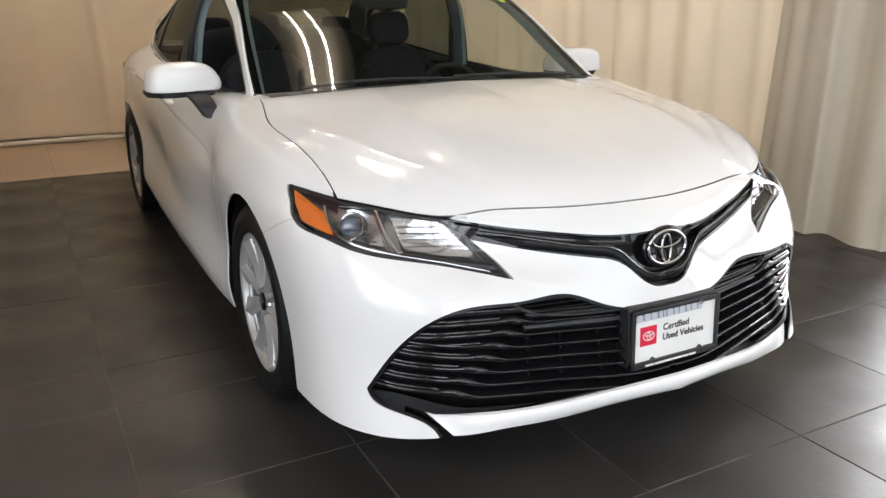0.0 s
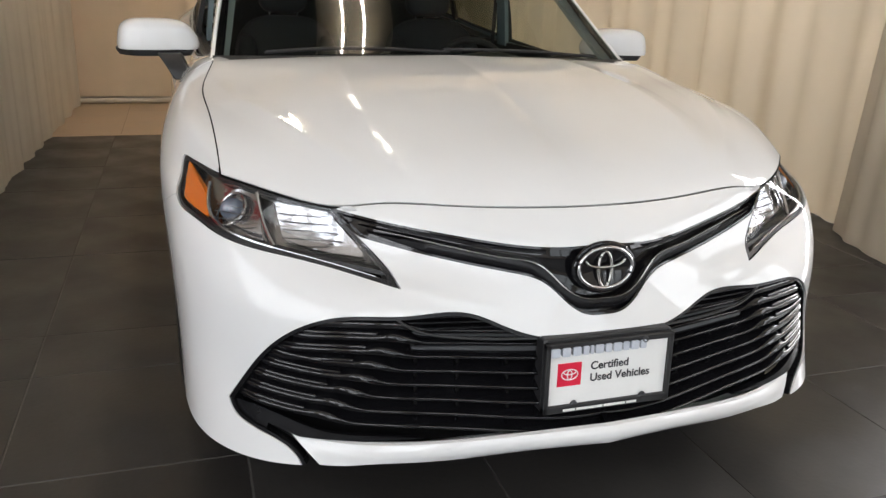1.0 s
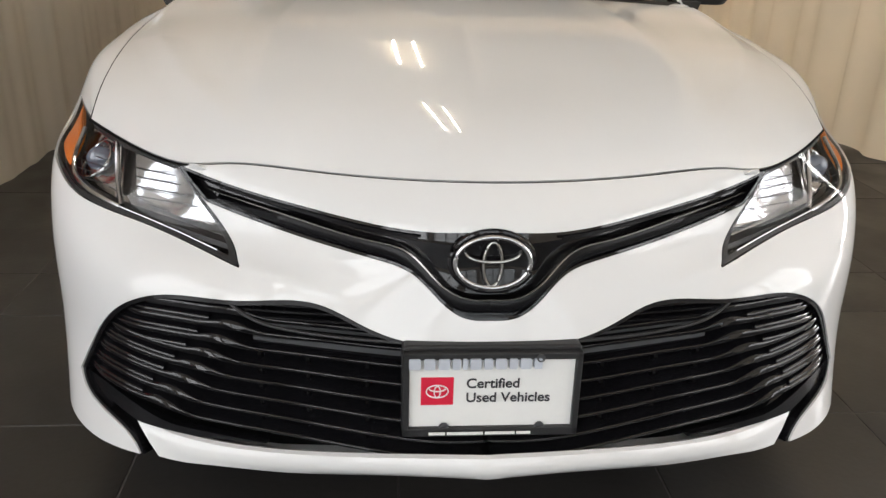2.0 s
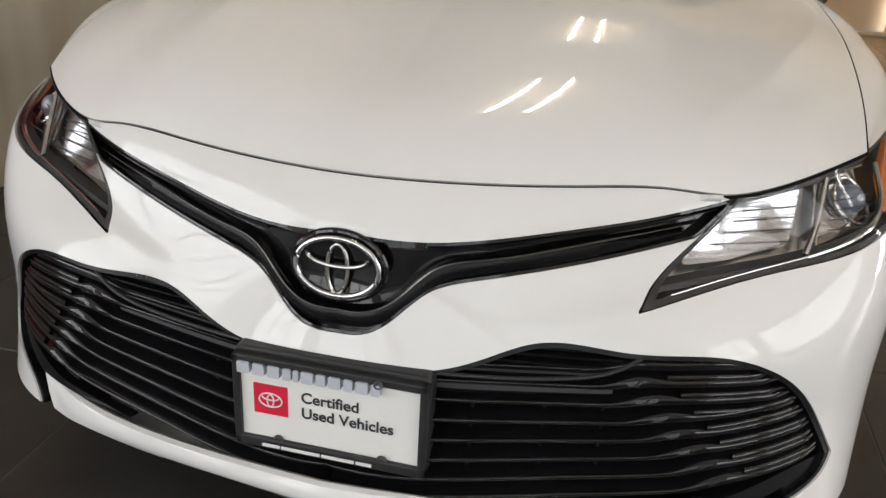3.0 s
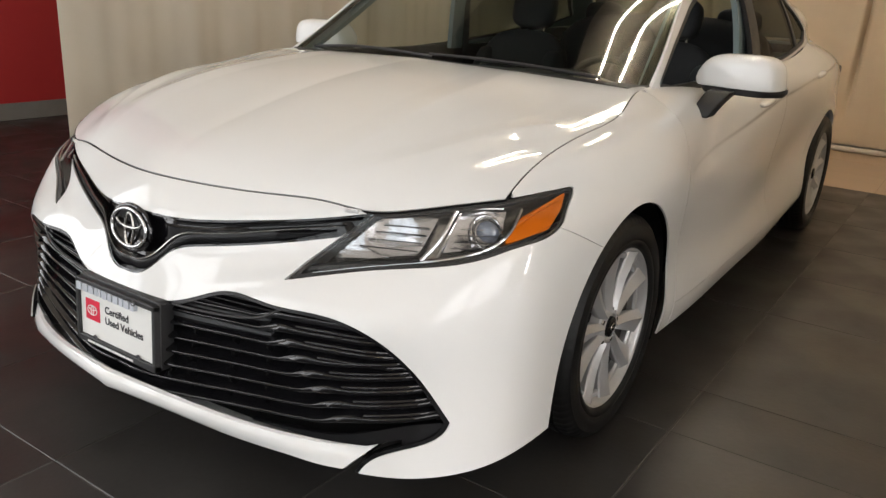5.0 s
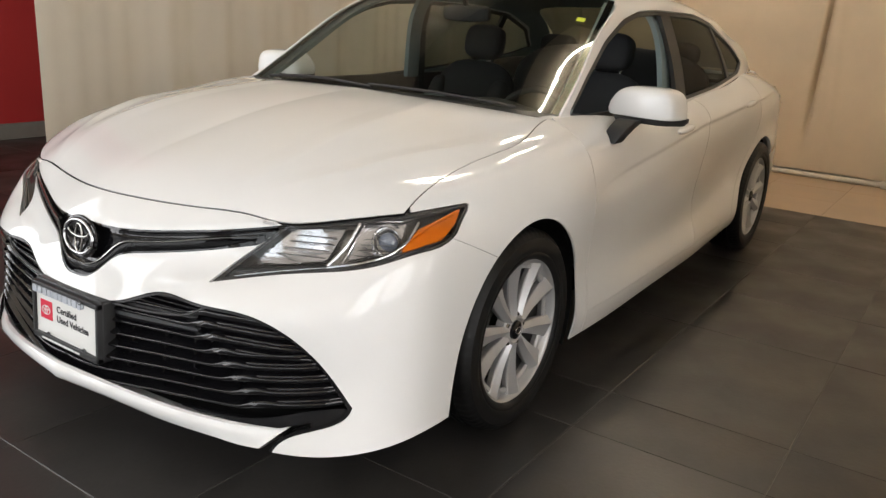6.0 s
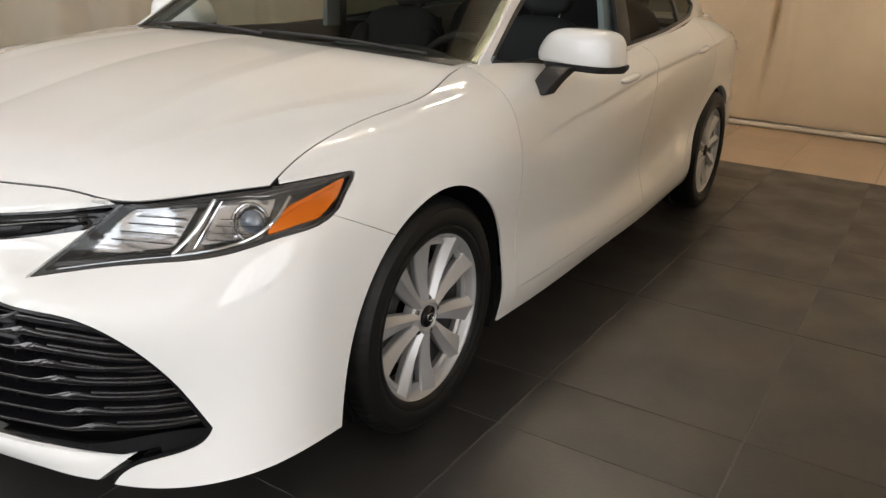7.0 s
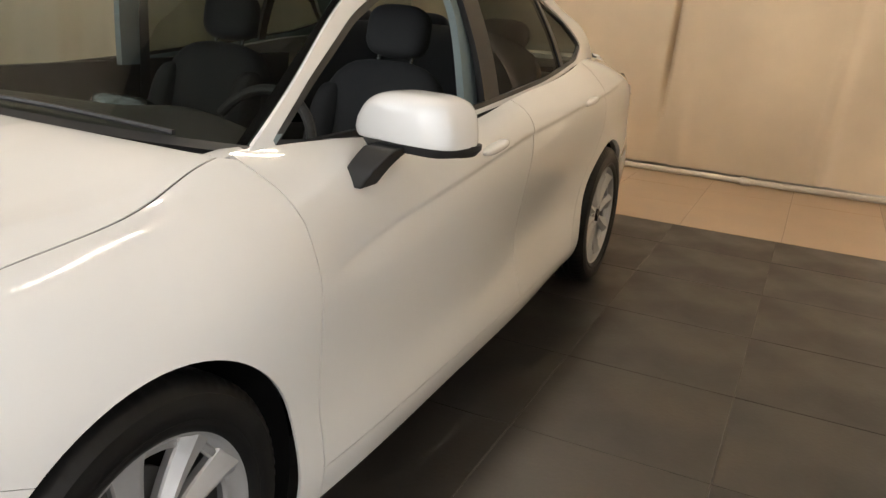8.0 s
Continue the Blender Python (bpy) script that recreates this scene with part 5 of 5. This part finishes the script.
a = np.linspace(0, 2 * np.pi, 49)
WHEEL_M = Matrix.Translation((.36, 1.92, .825)) @ Matrix.Rotation(radians(-24), 4, "X")
sw = part("steering_wheel", placed(tube(np.stack([.178 * np.cos(a), 0 * a, .178 * np.sin(a)], -1), .015, 10), WHEEL_M), DASH, car, "black three-spoke steering wheel")
part("wheel_hub", placed((lambda b: (np.array([tuple(v.co) for v in b.verts]), [[v.index for v in f.verts] for f in b.faces]))(ellipsoid_bm((0, -.01, -.01), (.075, .03, .06))), WHEEL_M), DASH, sw)
for ang in (0, 180, 270):
    c, s = math.cos(radians(ang)), math.sin(radians(ang))
    part("wheel_spoke", placed(tube([(0.05 * c, 0, .05 * s), (.18 * c, 0, .18 * s)], .013, 8), WHEEL_M), DARK_CHROME, sw)
part("cabin_floor", box_bm(-.80, .80, 1.35, 4.5, .28, .34), VOID, car)
part("firewall", box_bm(-.74, .74, 1.30, 1.34, .30, .90), VOID, car)
part("parcel_shelf", box_bm(-.66, .66, 3.62, 4.22, .985, 1.005), DASH, car)
part("engine_cover", box_bm(-.52, .52, .52, 1.25, .30, .66), VOID, car)
part("radiator", box_bm(-.40, .40, .34, .40, .24, .66), VOID, car)
for sgn in (1, -1):
    doorcard = np.array([(sgn * (.735 + .02 * math.sin(z * 9)), y, z) for y in np.linspace(1.42, 3.6, 20) for z in np.linspace(.32, .945, 14)])
    thick(part("door_card", (doorcard, grid_faces(20, 14)), DASH, car, "black inner door trim"), .02)
    path = smooth_line([(sgn * .735, 2.525, .93), (sgn * .715, 2.505, 1.10), (sgn * .655, 2.475, 1.30), (sgn * .60, 2.46, 1.365)], 16)
    part("pillar_trim", sweep(path, [(-.055, -.012), (.055, -.012), (.05, .010), (-.05, .010)], (0, 1, 0), (1, 0, 0)), TRIM_LIGHT, car, "pale grey centre pillar trim")
    belt = smooth_line([(sgn * .70, 2.57, 1.18), (sgn * .69, 2.56, .95), (sgn * .66, 2.5, .62)], 12)
    part("seat_belt", sweep(belt, [(-.024, -.001), (.024, -.001), (.024, .001), (-.024, .001)], (0, 1, 0), (1, 0, 0)), SEAT_CLOTH, car, "black seat belt")
    apil = smooth_line([np.array(g[0]) * [sgn, 1, 1] + np.array([-.03 * sgn, .05, -.01]) for g in (G_BELT, G_LOW, G_HIGH, G_RAIL)], 20)
    part("windshield_pillar_trim", sweep(apil, [(-.03, -.02), (.03, -.02), (.03, .02), (-.03, .02)], (1, 0, 0), (0, 1, 0)), TRIM_LIGHT, car, "pale grey pillar trim")
rear_view = pad("rear_view_mirror", (0, 1.93, 1.285), (.12, .018, .035), DASH, car, 8, power=5, label="black interior mirror")
part("mirror_mount", tube([(0, 1.93, 1.30), (0, 1.90, 1.365)], .012, 8), DASH, rear_view)
sticker = np.stack(np.meshgrid(np.linspace(.835, .885, 3), np.linspace(.70, .735, 3), indexing="ij"), -1).reshape(-1, 2)
st_v = screen_patch(sticker[:, 0], sticker[:, 1]) + [0, -.004, .004]
part("windshield_sticker", (st_v, grid_faces(3, 3)), STICKER, car, "yellow-green windshield sticker")
# wipers on the foot of the windshield
for pts in ([(-.60, .035), (-.35, .055), (.02, .030)], [(.0, .045), (.30, .050), (.62, .030)]):
    q = smooth_line([tuple(screen_patch(np.array([abs(x) / .77]), np.array([b]))[0] * [1 if x >= 0 else -1, 1, 1] + np.array([0, -.012, .010])) for x, b in pts], 24)
    part("wiper", tube(q, .006, 6), DARK_PLASTIC, car, "black wiper blade")

# ---- tail ----
for sgn in (1, -1):
    tl = np.array([(sgn * x, y, z) for x, y, z in ((.846, 4.40, .895), (.850, 4.40, .862), (.806, 4.66, .83), (.73, 4.79, .81), (.64, 4.875, .80), (.46, 4.925, .82), (.46, 4.91, .91), (.62, 4.85, .93), (.72, 4.765, .93))])
    part("tail_lamp", (np.vstack([tl, tl.mean(0) + [sgn * .02, .03, 0]]), [(i, (i + 1) % 9, 9) for i in range(9)]), TAIL_RED, car, "dark red tail lamp")
# ---- floor tiles, each a piece of its own ----
def tile_mesh(name, w, d, mat):
    bm = box_bm(-w / 2, w / 2, -d / 2, d / 2, -0.012, 0.0)
    bmesh.ops.bevel(bm, geom=[e for e in bm.edges if all(v.co.z > -0.001 for v in e.verts)], offset=0.0015, segments=1, affect="EDGES")
    me = bpy.data.meshes.new(name)
    bm.to_mesh(me)
    bm.free()
    me.materials.append(mat)
    return me


def lay(parent, xs, ys, gap, mat, skew=0.0):
    made = {}
    for x0, x1 in zip(xs, xs[1:]):
        for y0, y1 in zip(ys, ys[1:]):
            key = (round(x1 - x0, 3), round(y1 - y0, 3))
            if key not in made:
                made[key] = tile_mesh("tile", key[0] - gap, key[1] - gap, mat)
            ob = new("tile", made[key])
            ob.parent = parent
            cx, cy = (x0 + x1) / 2, (y0 + y1) / 2
            ob.matrix_world = pose(cx, cy + skew * cx, random.uniform(-0.0006, 0.0006))


columns = [1.07 + 0.612 * k for k in range(-10, 12)]
rows = [-0.115 - 0.61 * k for k in range(9, 0, -1)] + [-0.115, 0.495, 1.085, 1.405, 2.28, 2.89, 3.50, 4.11, 4.72, 5.21]
lay(floor, columns, rows, 0.004, TILE)
lay(beige_floor, [-5.0 + 0.61 * k for k in range(22)], [5.215, 5.83, 6.44, 7.05], 0.0018, BEIGE_TILE)
